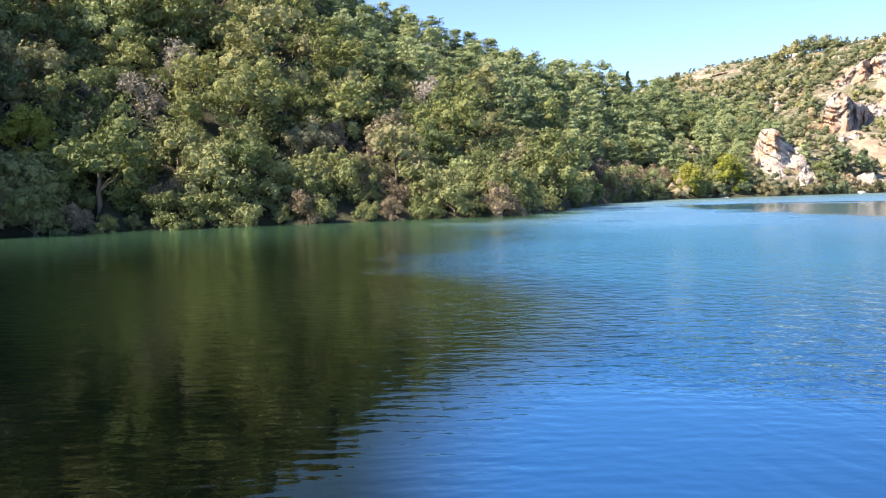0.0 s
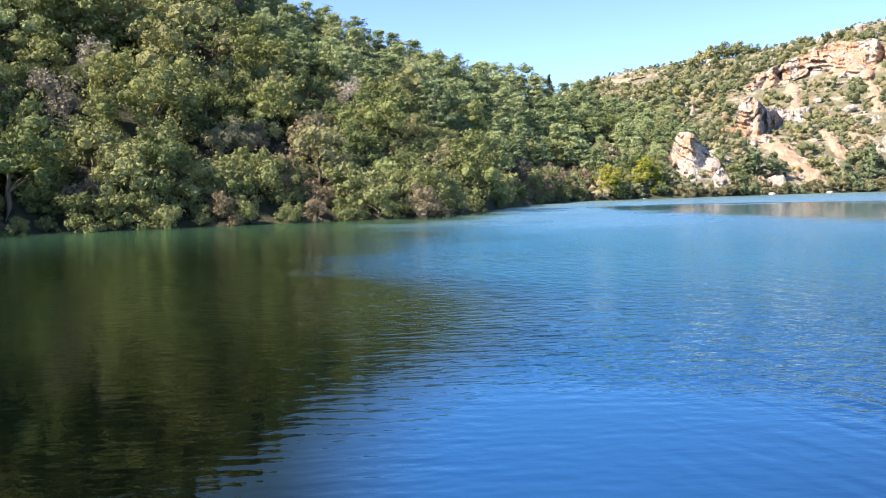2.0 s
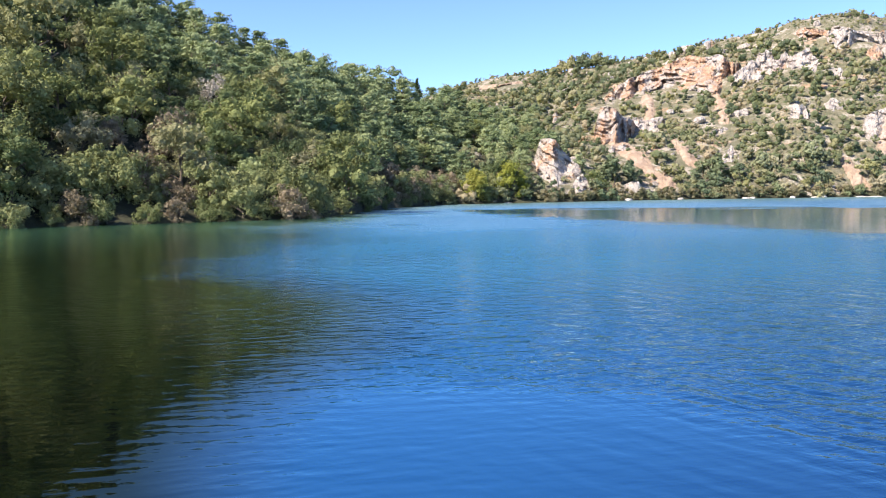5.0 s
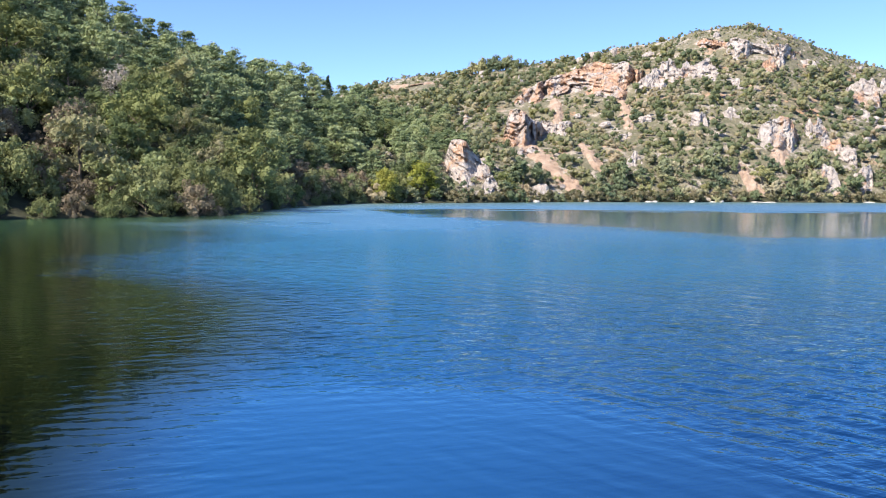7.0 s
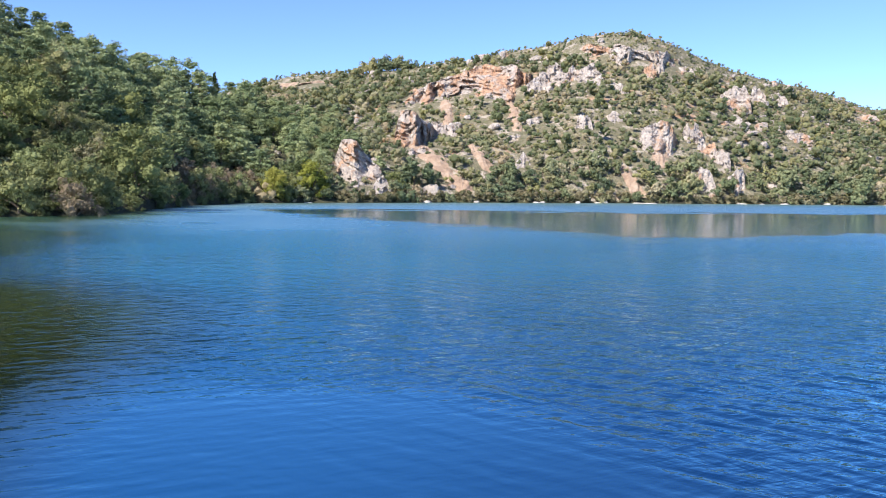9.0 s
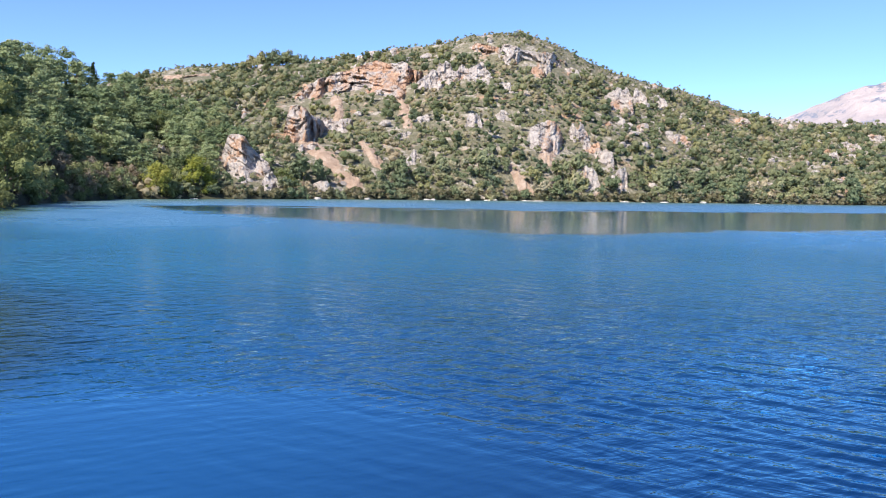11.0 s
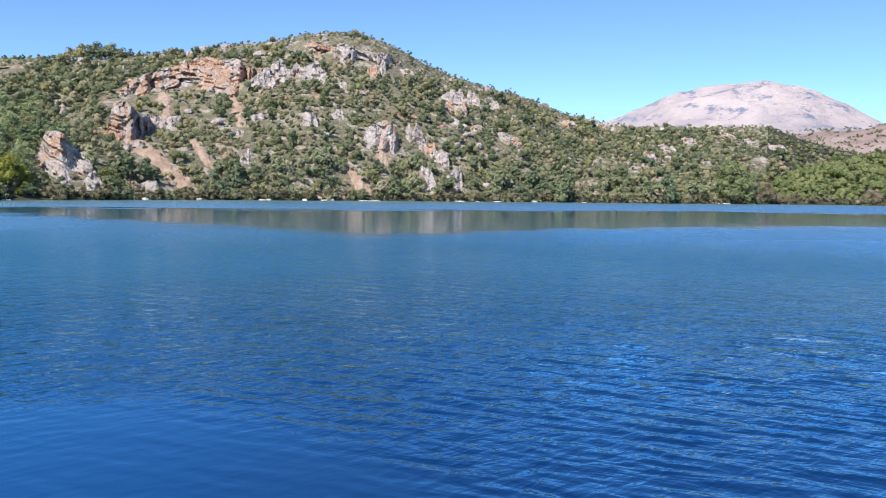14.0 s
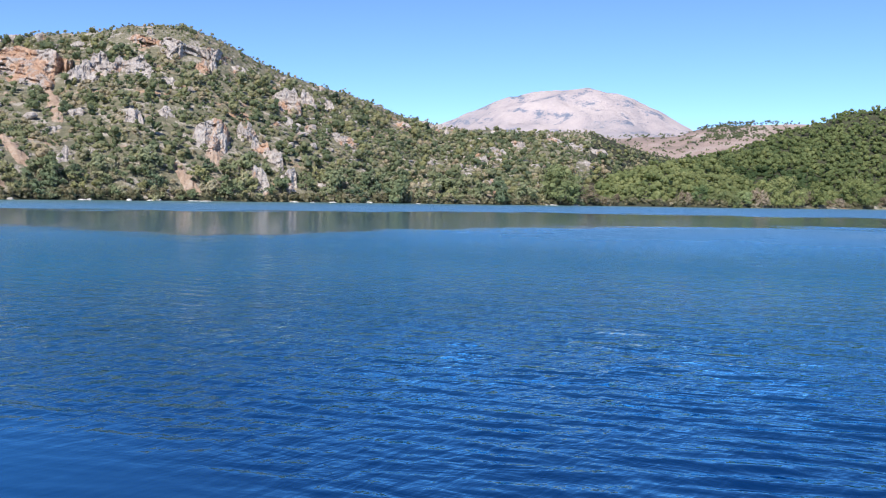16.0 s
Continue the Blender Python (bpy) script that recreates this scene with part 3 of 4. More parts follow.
def water():
    """The lake's surface, with real wind waves near the jetty that fade where they grow too small to see."""
    az = np.concatenate([np.arange(-180, -32, 4.0), np.arange(-32, 84, 0.35), np.arange(84, 180, 4.0)])
    ring = [0.0, 3.0, 6.0]
    while ring[-1] < 52:
        ring.append(ring[-1] + max(0.022, ring[-1] ** 2 / 2900))
    ring = np.concatenate([ring, np.arange(53, 180, 1.0), np.geomspace(182, 520, 22)])
    A, R = np.meshgrid(az, ring, indexing="ij")
    X, Y = R * np.sin(np.radians(A)), R * np.cos(np.radians(A))
    wind = wind_on(A, R)
    fine = np.gradient(ring)[None, :]
    g = np.random.default_rng(42)
    z = np.zeros_like(X)
    inside = (A >= -32) & (A < 84)
    # two trains of wavelets: one out of the bay, one along the open lake
    open_lake = ease(A, 2, 36)
    for number in range(96):
        mean, share = (72, open_lake) if number % 2 else (4, 1 - 0.8 * open_lake)
        way, long = np.radians(g.normal(mean, 15)), float(np.clip(g.lognormal(-0.85 if number % 2 else -1.15, 0.42), 0.18, 1.1))
        k = 2 * np.pi / long
        swell = k * (X * np.sin(way) + Y * np.cos(way)) + g.uniform(0, 6.28)
        z += share * np.sin(swell) * (0.108 / k / math.sqrt(24)) * np.clip(long / (4 * fine) - 0.6, 0, 1)
    z = z * wind * inside * ease(R, 5, 6.5)
    na, nr = A.shape
    i, j = np.meshgrid(np.arange(na), np.arange(nr - 1), indexing="ij")
    i2 = (i + 1) % na
    f = np.stack([i * nr + j, i2 * nr + j, i2 * nr + j + 1, i * nr + j + 1], -1).reshape(-1, 4)
    me = mesh_from("water", np.stack([X, Y, z], -1).reshape(-1, 3), f, MAT["water"], True)
    off = shore(A) - R
    shoal = ease(off, 45, 4) * (R > 40)
    # follows the outline of the hill's dark reflection, painted into the water
    bay_mirror = ease(A - 11 * ease(R, 9, 18) + 8 * ease(R, 20, 34), 6, -8) * ease(A, -150, -60)
    # share of the painted sky brightness, full towards the bay
    bay_lift = ease(A, 44, 12)
    for name, v in (("wind", wind), ("shoal", shoal), ("bay_mirror", bay_mirror), ("bay_lift", bay_lift)):
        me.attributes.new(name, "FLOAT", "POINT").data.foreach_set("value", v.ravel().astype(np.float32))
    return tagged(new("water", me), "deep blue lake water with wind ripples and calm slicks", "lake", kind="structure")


MOUNT = ((46, 0.5), (50, 3.2), (53, 4.0), (54.9, 4.65), (56.6, 5.33), (59.1, 6.45), (60.9, 6.72), (64.2, 7.02), (65.9, 6.78), (67, 6.32), (68.8, 5.44), (70.7, 4.39), (74, 2.6), (80, 1.0))


def mountain():
    az, ring = np.arange(46, 80, 0.15), np.linspace(2300, 4300, 60)
    A, D = np.meshgrid(az, ring, indexing="ij")
    top = EYE + 3200 * np.tan(np.radians(along(MOUNT, A)))
    u = np.clip((D - 2300) / 900, 0, 1)
    x, y = D * np.sin(np.radians(A)), D * np.cos(np.radians(A))
    z = top * np.where(D < 3200, u**0.8, np.clip(1 - (D - 3200) / 1500, 0, 1))
    rough = fractal(x / 420, y / 420, 21, 5) * 80 + np.abs(fractal(x / 170, y / 170, 27, 4)) * -70 + fractal(x / 60, y / 60, 33, 3) * 26
    z = z + rough * np.clip(u * 3, 0, 1) * np.where(D < 3180, 1, 0.5) * np.clip(z / 120, 0, 1)
    v = np.stack([x, y, z - 4], -1)
    na, nr = A.shape
    i, j = np.meshgrid(np.arange(na - 1), np.arange(nr - 1), indexing="ij")
    f = np.stack([i * nr + j, i * nr + j + 1, (i + 1) * nr + j + 1, (i + 1) * nr + j], -1).reshape(-1, 4)
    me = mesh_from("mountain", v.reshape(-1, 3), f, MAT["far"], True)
    return tagged(new("mountain", me), "bare limestone mountain far behind the lake, paled with painted haze", "mountain", kind="structure")


ground()
water()
mountain()

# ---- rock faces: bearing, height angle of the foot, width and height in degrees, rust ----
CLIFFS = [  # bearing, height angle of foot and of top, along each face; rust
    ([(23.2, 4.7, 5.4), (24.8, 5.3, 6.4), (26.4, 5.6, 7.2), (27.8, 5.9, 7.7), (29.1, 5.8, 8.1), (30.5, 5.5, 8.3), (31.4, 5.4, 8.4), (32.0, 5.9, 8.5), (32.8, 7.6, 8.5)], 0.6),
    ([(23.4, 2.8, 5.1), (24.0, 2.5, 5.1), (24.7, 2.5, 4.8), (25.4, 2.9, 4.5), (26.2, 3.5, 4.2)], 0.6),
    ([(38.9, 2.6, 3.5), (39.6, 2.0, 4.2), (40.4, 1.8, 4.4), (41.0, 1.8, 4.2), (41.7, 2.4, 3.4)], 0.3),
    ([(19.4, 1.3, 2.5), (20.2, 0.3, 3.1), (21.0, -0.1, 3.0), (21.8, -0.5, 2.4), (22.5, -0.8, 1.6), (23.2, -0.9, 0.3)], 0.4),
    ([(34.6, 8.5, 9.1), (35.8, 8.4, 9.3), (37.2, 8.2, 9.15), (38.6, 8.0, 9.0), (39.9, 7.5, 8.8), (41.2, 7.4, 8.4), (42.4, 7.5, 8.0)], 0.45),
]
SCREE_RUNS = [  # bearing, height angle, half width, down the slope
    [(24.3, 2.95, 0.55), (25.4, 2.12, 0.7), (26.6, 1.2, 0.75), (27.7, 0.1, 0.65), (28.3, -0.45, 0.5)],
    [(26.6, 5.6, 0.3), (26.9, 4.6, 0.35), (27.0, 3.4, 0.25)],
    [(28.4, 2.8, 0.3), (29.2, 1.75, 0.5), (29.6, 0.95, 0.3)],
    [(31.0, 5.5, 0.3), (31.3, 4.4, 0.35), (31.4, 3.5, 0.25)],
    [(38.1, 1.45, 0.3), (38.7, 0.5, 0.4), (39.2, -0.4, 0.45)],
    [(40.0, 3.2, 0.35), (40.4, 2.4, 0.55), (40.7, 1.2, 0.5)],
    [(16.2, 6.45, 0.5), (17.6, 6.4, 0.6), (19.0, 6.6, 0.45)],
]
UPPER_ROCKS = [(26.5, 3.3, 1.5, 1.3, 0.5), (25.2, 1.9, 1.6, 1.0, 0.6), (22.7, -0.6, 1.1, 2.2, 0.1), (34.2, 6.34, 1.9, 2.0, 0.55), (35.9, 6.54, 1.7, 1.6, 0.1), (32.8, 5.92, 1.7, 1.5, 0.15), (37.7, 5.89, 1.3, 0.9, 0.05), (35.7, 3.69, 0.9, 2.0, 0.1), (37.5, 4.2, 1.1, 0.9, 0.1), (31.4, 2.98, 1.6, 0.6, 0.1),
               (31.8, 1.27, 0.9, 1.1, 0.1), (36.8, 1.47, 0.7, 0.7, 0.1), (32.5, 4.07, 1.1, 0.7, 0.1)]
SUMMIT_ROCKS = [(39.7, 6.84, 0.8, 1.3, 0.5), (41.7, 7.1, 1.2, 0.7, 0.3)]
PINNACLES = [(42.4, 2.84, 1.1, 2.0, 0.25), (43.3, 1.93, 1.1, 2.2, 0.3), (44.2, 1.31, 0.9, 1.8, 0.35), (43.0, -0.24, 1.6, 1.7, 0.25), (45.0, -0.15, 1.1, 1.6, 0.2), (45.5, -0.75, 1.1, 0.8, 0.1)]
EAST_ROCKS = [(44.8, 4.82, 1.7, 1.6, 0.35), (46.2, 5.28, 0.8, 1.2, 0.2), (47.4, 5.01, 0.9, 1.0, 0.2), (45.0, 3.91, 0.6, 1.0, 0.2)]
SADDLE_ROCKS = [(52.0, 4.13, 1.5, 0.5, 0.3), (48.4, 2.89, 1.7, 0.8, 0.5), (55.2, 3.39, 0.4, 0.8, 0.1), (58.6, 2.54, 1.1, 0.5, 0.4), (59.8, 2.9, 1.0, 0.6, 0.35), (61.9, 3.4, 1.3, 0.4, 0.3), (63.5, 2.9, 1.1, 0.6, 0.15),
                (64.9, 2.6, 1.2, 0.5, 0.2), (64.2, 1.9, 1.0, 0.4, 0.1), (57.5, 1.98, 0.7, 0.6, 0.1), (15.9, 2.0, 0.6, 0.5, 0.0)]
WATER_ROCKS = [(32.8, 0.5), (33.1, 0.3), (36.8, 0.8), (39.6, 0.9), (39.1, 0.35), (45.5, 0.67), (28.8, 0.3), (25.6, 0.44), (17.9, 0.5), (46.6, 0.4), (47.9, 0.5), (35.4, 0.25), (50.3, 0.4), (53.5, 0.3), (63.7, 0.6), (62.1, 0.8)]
TAKEN = {}
OPEN = []  # bearing, half width, lowest and highest height angle, distance: kept free of scrub


def rock_mesh(seed, w, deep, h, material, fine=4):
    """A blocky, fissured rock: an icosphere cut into facets and clefts."""
    bm = bmesh.new()
    bmesh.ops.create_icosphere(bm, subdivisions=fine, radius=1.0)
    off = Vector((seed * 7.31, seed * 3.17, seed * 1.71))
    for v in bm.verts:
        p = v.co.copy()
        box = 1 / max(abs(p.x), abs(p.y), abs(p.z)) ** 0.55
        q = Vector((p.x * w * 0.13, p.y * deep * 0.13, p.z * h * 0.06)) + off
        cell = noise.voronoi(q)[0]
        k = box * (0.75 + 0.4 * (cell[1] - cell[0]) + 0.42 * noise.noise(q * 1.7) + 0.16 * noise.noise(q * 4.3) + 0.09 * noise.noise(q * 9.7))
        v.co = Vector((p.x * k * w / 2 * (1 - 0.16 * p.z), p.y * k * deep / 2, p.z * k * h / 2))
    me = bpy.data.meshes.new("rock")
    bm.to_mesh(me)
    bm.free()
    me.materials.append(material)
    return me


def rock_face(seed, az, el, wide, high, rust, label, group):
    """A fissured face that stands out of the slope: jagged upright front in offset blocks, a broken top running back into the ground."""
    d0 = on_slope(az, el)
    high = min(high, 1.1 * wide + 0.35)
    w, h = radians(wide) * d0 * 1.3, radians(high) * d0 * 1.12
    na, nr = 38, 34
    i, j = np.meshgrid(np.linspace(-1, 1, na), np.linspace(0, 1, nr), indexing="ij")
    s = i * w / 2
    rise, run = np.clip(j / 0.62, 0, 1), np.clip((j - 0.62) / 0.38, 0, 1)
    block = max(1.2, w / 6)
    sw = s + fractal(s / 2.0 + seed * 5, j * h / 3, seed + 1, 3) * 1.6 * block
    tooth = hash_noise(np.floor(sw / block) * 3.7 + seed, 0 * s, seed + 4)
    tall = h * np.clip(0.75 + 0.3 * tooth + 0.7 * fractal(s / (0.3 * w) + seed * 3, 0 * s, seed + 2, 4), 0.1, 1.25) * (1 - np.abs(i) ** 5)
    z0 = EYE + d0 * math.tan(radians(el)) - 0.8
    up = rise * tall
    bed = np.floor((up + fractal(s / 3, up / 3, seed + 6, 3) * 1.5) / max(1.1, h / 7))
    step = hash_noise(np.floor(sw / block) * 5.3 + seed, bed * 1.7, seed + 3) - 0.5
    plan = fractal(s / (0.35 * w) + seed, 0 * s, seed + 7, 4) * 0.55 * w + (np.abs(i) ** 2) * 0.2 * w
    chips = hash_noise(np.floor(sw / 0.9) * 2.3, np.floor(up / 0.8 + sw / 2) * 4.1, seed + 5) - 0.5
    relief = step * 0.17 * min(w, h) + chips * 1.2 + fractal(s / 3.0, up / 3.5 + seed, seed + 8, 5) * 2.4
    A = az + np.degrees(s / d0)
    back = 1.0 + 1.5 * tall
    lean = float(np.clip(0.4 * (on_slope(az, el + 0.9 * high) - d0) / h, 0.2, 0.8))
    D = d0 + plan + relief * (1 - run) + lean * up + back * run
    Z = z0 + up + run * (1 - run) * fractal(s / 1.5, D / 1.5, seed + 9, 4) * 3
    D_end = land(A, D) - 0.9
    Z = np.where(run > 0, Z + (D_end - Z) * run**1.4, Z)
    v = np.stack([D * np.sin(np.radians(A)), D * np.cos(np.radians(A)), Z], -1).reshape(-1, 3)
    a, b = np.meshgrid(np.arange(na - 1), np.arange(nr - 1), indexing="ij")
    f = np.stack([a * nr + b, (a + 1) * nr + b, (a + 1) * nr + b + 1, a * nr + b + 1], -1).reshape(-1, 4)
    mat = MAT["rust_rock"] if rust > 0.55 else MAT["mixed_rock"] if rust > 0.22 else MAT["grey_rock"]
    base = Vector((*xy(az, d0), z0))
    ob = new("rock_outcrop", mesh_from("rock_outcrop", v - np.array(base), f, mat))
    ob.matrix_basis = Matrix.Translation(base)
    tagged(ob, label, "rock", group)
    OPEN.append((az, wide * 0.4, el - 0.05 * high, el + high, d0 + lean * h))


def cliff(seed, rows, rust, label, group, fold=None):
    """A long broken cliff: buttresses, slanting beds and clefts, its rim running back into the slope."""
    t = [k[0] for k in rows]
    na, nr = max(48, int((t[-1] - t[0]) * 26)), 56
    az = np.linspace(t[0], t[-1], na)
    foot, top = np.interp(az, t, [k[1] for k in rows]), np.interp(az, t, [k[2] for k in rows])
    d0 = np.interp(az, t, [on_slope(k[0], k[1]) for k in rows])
    wave = np.ones(9) / 9
    d0 = np.convolve(np.pad(d0, 4, "edge"), wave, "valid")
    J, A = np.meshgrid(np.linspace(0, 1, nr), az)
    d0, foot, top = d0[:, None], foot[:, None], top[:, None]
    s = np.radians(A) * d0
    rise, run = np.clip(J / 0.7, 0, 1), np.clip((J - 0.7) / 0.3, 0, 1)
    z0 = EYE + d0 * np.tan(np.radians(foot)) - 1.2
    h = d0 * (np.tan(np.radians(top)) - np.tan(np.radians(foot))) + 1.2
    ends = np.clip(np.minimum(A - t[0], t[-1] - A) / (0.16 * (t[-1] - t[0])), 0, 1)
    h = h * ends**0.5 * (1 + 0.45 * fractal(s / 5 + seed, 0 * s, seed + 1, 4) + 0.12 * (hash_noise(s / 1.3, 0 * s, seed + 11) - 0.5))
    up = rise * h
    bent = s + (0.45 if seed < 3 else 0.08) * up + fractal(s / 4, up / 4, seed + 2, 3) * 5
    bed = up - (0.3 if seed < 3 else 0.1) * s + fractal(s / 6, up / 6, seed + 3, 3) * 5
    block = hash_noise(np.floor(bent / 3.1) * 3.7, np.floor(bed / 2.3) * 1.9, seed + 4) - 0.5
    chip = hash_noise(np.floor(bent / 1.2) * 2.3, np.floor(bed / 0.9) * 4.1, seed + 5) - 0.5
    cleft = np.clip(1 - np.abs(fractal(s / 7 + seed, up / 22, seed + 6, 3)) * 9, 0, 1)
    relief = fractal(s / 11 + seed, up / 24, seed + 7, 3) * 11 + block * 4.2 + chip * 2.2 + fractal(s / 2.5, up / 2.5, seed + 8, 4) * 3.0 + cleft * 4.5 + (1 - ends) * 4
    relief = relief * (0.35 if seed == 3 else 1)
    if fold:  # beyond this bearing the face turns away to the right
        relief = relief + 1.5 * np.maximum(0, np.radians(A - fold) * d0)
    d1 = np.interp(az, t, [on_slope(k[0], k[2] - 0.1) for k in rows])[:, None]
    lean = np.clip(0.4 * (d1 - d0) / np.maximum(h, 1), 0.2, 0.9)
    D = d0 + relief * (1 - 0.6 * run) + lean * up + (1.5 + 0.9 * h) * run
    Z = z0 + up + run * (1 - run) * fractal(s / 1.5, D / 1.5, seed + 9, 4) * 3
    Z = np.where(run > 0, Z + (land(A, D) - 0.9 - Z) * run**1.4, Z)
    Z = Z - (1 - rise) ** 3 * np.maximum(0, z0 - land(A, D) + 1.5)
    v = np.stack([D * np.sin(np.radians(A)), D * np.cos(np.radians(A)), Z], -1).reshape(-1, 3)
    a, b = np.meshgrid(np.arange(na - 1), np.arange(nr - 1), indexing="ij")
    f = np.stack([a * nr + b, (a + 1) * nr + b, (a + 1) * nr + b + 1, a * nr + b + 1], -1).reshape(-1, 4)
    mat = MAT["rust_rock"] if rust > 0.55 else MAT["mixed_rock"] if rust > 0.22 else MAT["grey_rock"]
    base = np.array([*xy(float(az[na // 2]), float(d0[na // 2, 0])), float(z0[na // 2, 0])])
    ob = new("cliff", mesh_from("cliff", v - base, f, mat))
    ob.matrix_basis = Matrix.Translation(base)
    tagged(ob, label, "cliff", group)
    for k in np.arange(t[0] + 0.2, t[-1] - 0.1, 0.4):
        lo, hi = np.interp(k, t, [q[1] for q in rows]), np.interp(k, t, [q[2] for q in rows])
        OPEN.append((float(k), 0.2, float(lo - 0.3 * (hi - lo)), float(hi), float(np.interp(k, az, (d0 + lean * np.max(h))[:, 0]))))


def scree_run(points):
    """A tongue of loose stones that runs down the slope."""
    t = np.linspace(0, 1, len(points))
    u = np.linspace(0, 1, 44)
    a0, e0, w0 = (np.interp(u, t, [p[k] for p in points]) for k in range(3))
    d0 = np.interp(u, t, [on_slope(p[0], p[1]) for p in points])
    i, _ = np.meshgrid(np.linspace(-1, 1, 20), u, indexing="ij")
    A, D = a0 + i * w0 * 1.15, d0 + 0 * i
    ends = np.clip(np.minimum(u, 1 - u) * 8, 0, 1)
    lift = 0.9 * (ends * (1 - np.abs(i)) + 0.25 * ends - 0.2 + fractal(A * 4, D / 2.5, 40) * 1.3) + fractal(A * 11, D, 44) * 0.5
    v = np.stack([D * np.sin(np.radians(A)), D * np.cos(np.radians(A)), land(A, D) + np.minimum(lift, 0.7)], -1)
    a, b = np.meshgrid(np.arange(19), np.arange(43), indexing="ij")
    f = np.stack([a * 44 + b, a * 44 + b + 1, (a + 1) * 44 + b + 1, (a + 1) * 44 + b], -1).reshape(-1, 4)
    tagged(new("scree", mesh_from("scree", v.reshape(-1, 3), f, MAT["scree"])), "tongue of loose buff and orange scree on the slope", "scree", kind="stuff")
    for k in np.arange(0.05, 1, 0.1):
        az, el, w = (float(np.interp(k, u, q)) for q in (a0, e0, w0))
        OPEN.append((az, w * 0.65, el - 0.3, el + 0.3, float(np.interp(k, u, d0))))


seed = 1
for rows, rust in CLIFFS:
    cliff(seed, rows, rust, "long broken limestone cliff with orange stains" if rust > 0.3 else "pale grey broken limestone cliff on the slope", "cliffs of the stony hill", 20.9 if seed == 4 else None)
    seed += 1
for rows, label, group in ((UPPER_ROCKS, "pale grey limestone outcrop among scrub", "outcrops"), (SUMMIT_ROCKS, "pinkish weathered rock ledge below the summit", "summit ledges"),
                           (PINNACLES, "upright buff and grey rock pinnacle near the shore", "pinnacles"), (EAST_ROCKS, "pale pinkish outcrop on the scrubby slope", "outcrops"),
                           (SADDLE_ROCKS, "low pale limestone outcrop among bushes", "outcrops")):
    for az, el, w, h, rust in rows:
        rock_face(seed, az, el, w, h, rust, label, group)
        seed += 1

for az, w in WATER_ROCKS:
    d = float(shore(az)) - 0.6
    x, y = xy(az, d)
    ob = new("shore_rock", rock_mesh(seed, radians(w) * d * 1.35, 1.8, 0.4 + 0.12 * (seed % 5), MAT["bleached"], 3))
    ob.matrix_basis = pose(x, y, -0.02, 0, 0, -az)
    tagged(ob, "low bleached white rock lying at the water's edge", "rock", "shore boulders")
    seed += 1


def scattered_rocks():
    """Small pale outcrops all over the stony hill."""
    kinds = [rock_mesh(900 + i, 2.6, 2.2, 2.0, MAT["grey_rock" if i % 3 else "mixed_rock"], 3) for i in range(6)]
    pick = random.Random(77)
    placed = 0
    while placed < 230:
        az = pick.uniform(20, 67) if placed < 160 else pick.uniform(54, 67)
        s, c = float(shore(az)), float(along(ROCKY, az))
        d = pick.uniform(s + 4, c)
        x, y = xy(az, d)
        if float(fractal(np.array(x / 22), np.array(y / 22), 71)) < pick.uniform(-0.1, 0.22) or float(hill(SPUR, np.array(az), np.array(d), s, 6.0)) > 0.5:
            continue
        k = pick.choice((0.35, 0.5, 0.65, 0.85, 1.2)) * (0.8 if az > 47 else 1)
        ob = new("boulder", kinds[placed % 6])
        ob.matrix_basis = Matrix.LocRotScale((x, y, ground_at(x, y) + 0.5 * k), Euler((pick.uniform(-0.3, 0.3), pick.uniform(-0.3, 0.3), pick.uniform(0, 6.28))), (k * pick.uniform(0.8, 1.7), k, k * pick.uniform(0.7, 1.3)))
        tagged(ob, "small pale limestone boulder on the scrubby slope", "rock", "boulders on the stony hill")
        TAKEN.setdefault((int(x // 8), int(y // 8)), []).append((x - 0.6 * math.sin(radians(az)), y - 0.6 * math.cos(radians(az))))
        placed += 1


for row in SCREE_RUNS:
    scree_run(row)


def is_open(az, d, tall, z=None):
    """True where a plant would stand before a rock face or on scree."""
    lo = math.degrees(math.atan2((float(land(az, d)) if z is None else z) - EYE, d))
    hi = lo + math.degrees(tall / d)
    side = 0.3 * math.degrees(tall * 0.5 / d)
    return any(abs(az - a) < w + side and hi > e0 + 0.35 * (e1 - e0) and lo < e1 - 0.15 and d < dd + 4 for a, w, e0, e1, dd in OPEN)


def candidates(n, seed, az0, az1, first, last, table):
    """Random spots on a slope, with what the ground is there: rows of bearing, distance, ground height, shore, crest, and the heights of the hills."""
    g = np.random.default_rng(seed)
    az = g.uniform(az0, az1, n)
    s, c = shore(az), along(table, az)
    d = s + first + g.random(n) * (c + last - s - first)
    keep = g.random(n) < d / (c + last)
    az, d, s, c = az[keep], d[keep], s[keep], c[keep]
    return np.stack([az, d, land(az, d), s, c, hill(WOODED, az, d, s + 1.5, 6.5), hill(ROCKY, az, d, rocky_foot(az), 2.0), hill(SPUR, az, d, s + 1.5, 6.0), hill(GREEN, az, d, s + 55, 6.5)], 1).tolist()


# ---- plants ----
species("oak_tree", "dark green holm oak with a dense rounded crown", "tree", "oaks on the wooded hill", "round", "oak", (8.4, 8.4, 8.2), 20, 2900, 0.38, 5, seed=1)
species("bank_shrub", "pale grey-green shrub hanging over the lake shore", "shrub", "shrubs along the wooded shore", "mound", "willow", (6.8, 6.8, 6.6), 18, 2500, 0.35, 5, 0.3, seed=2)
species("pine_tree", "blue-green pine with tiered needle pads", "tree", "pines on the ridge", "pine", "pine", (9.4, 9.4, 8.8), 30, 1600, 0.5, 4, 0.6, seed=3)
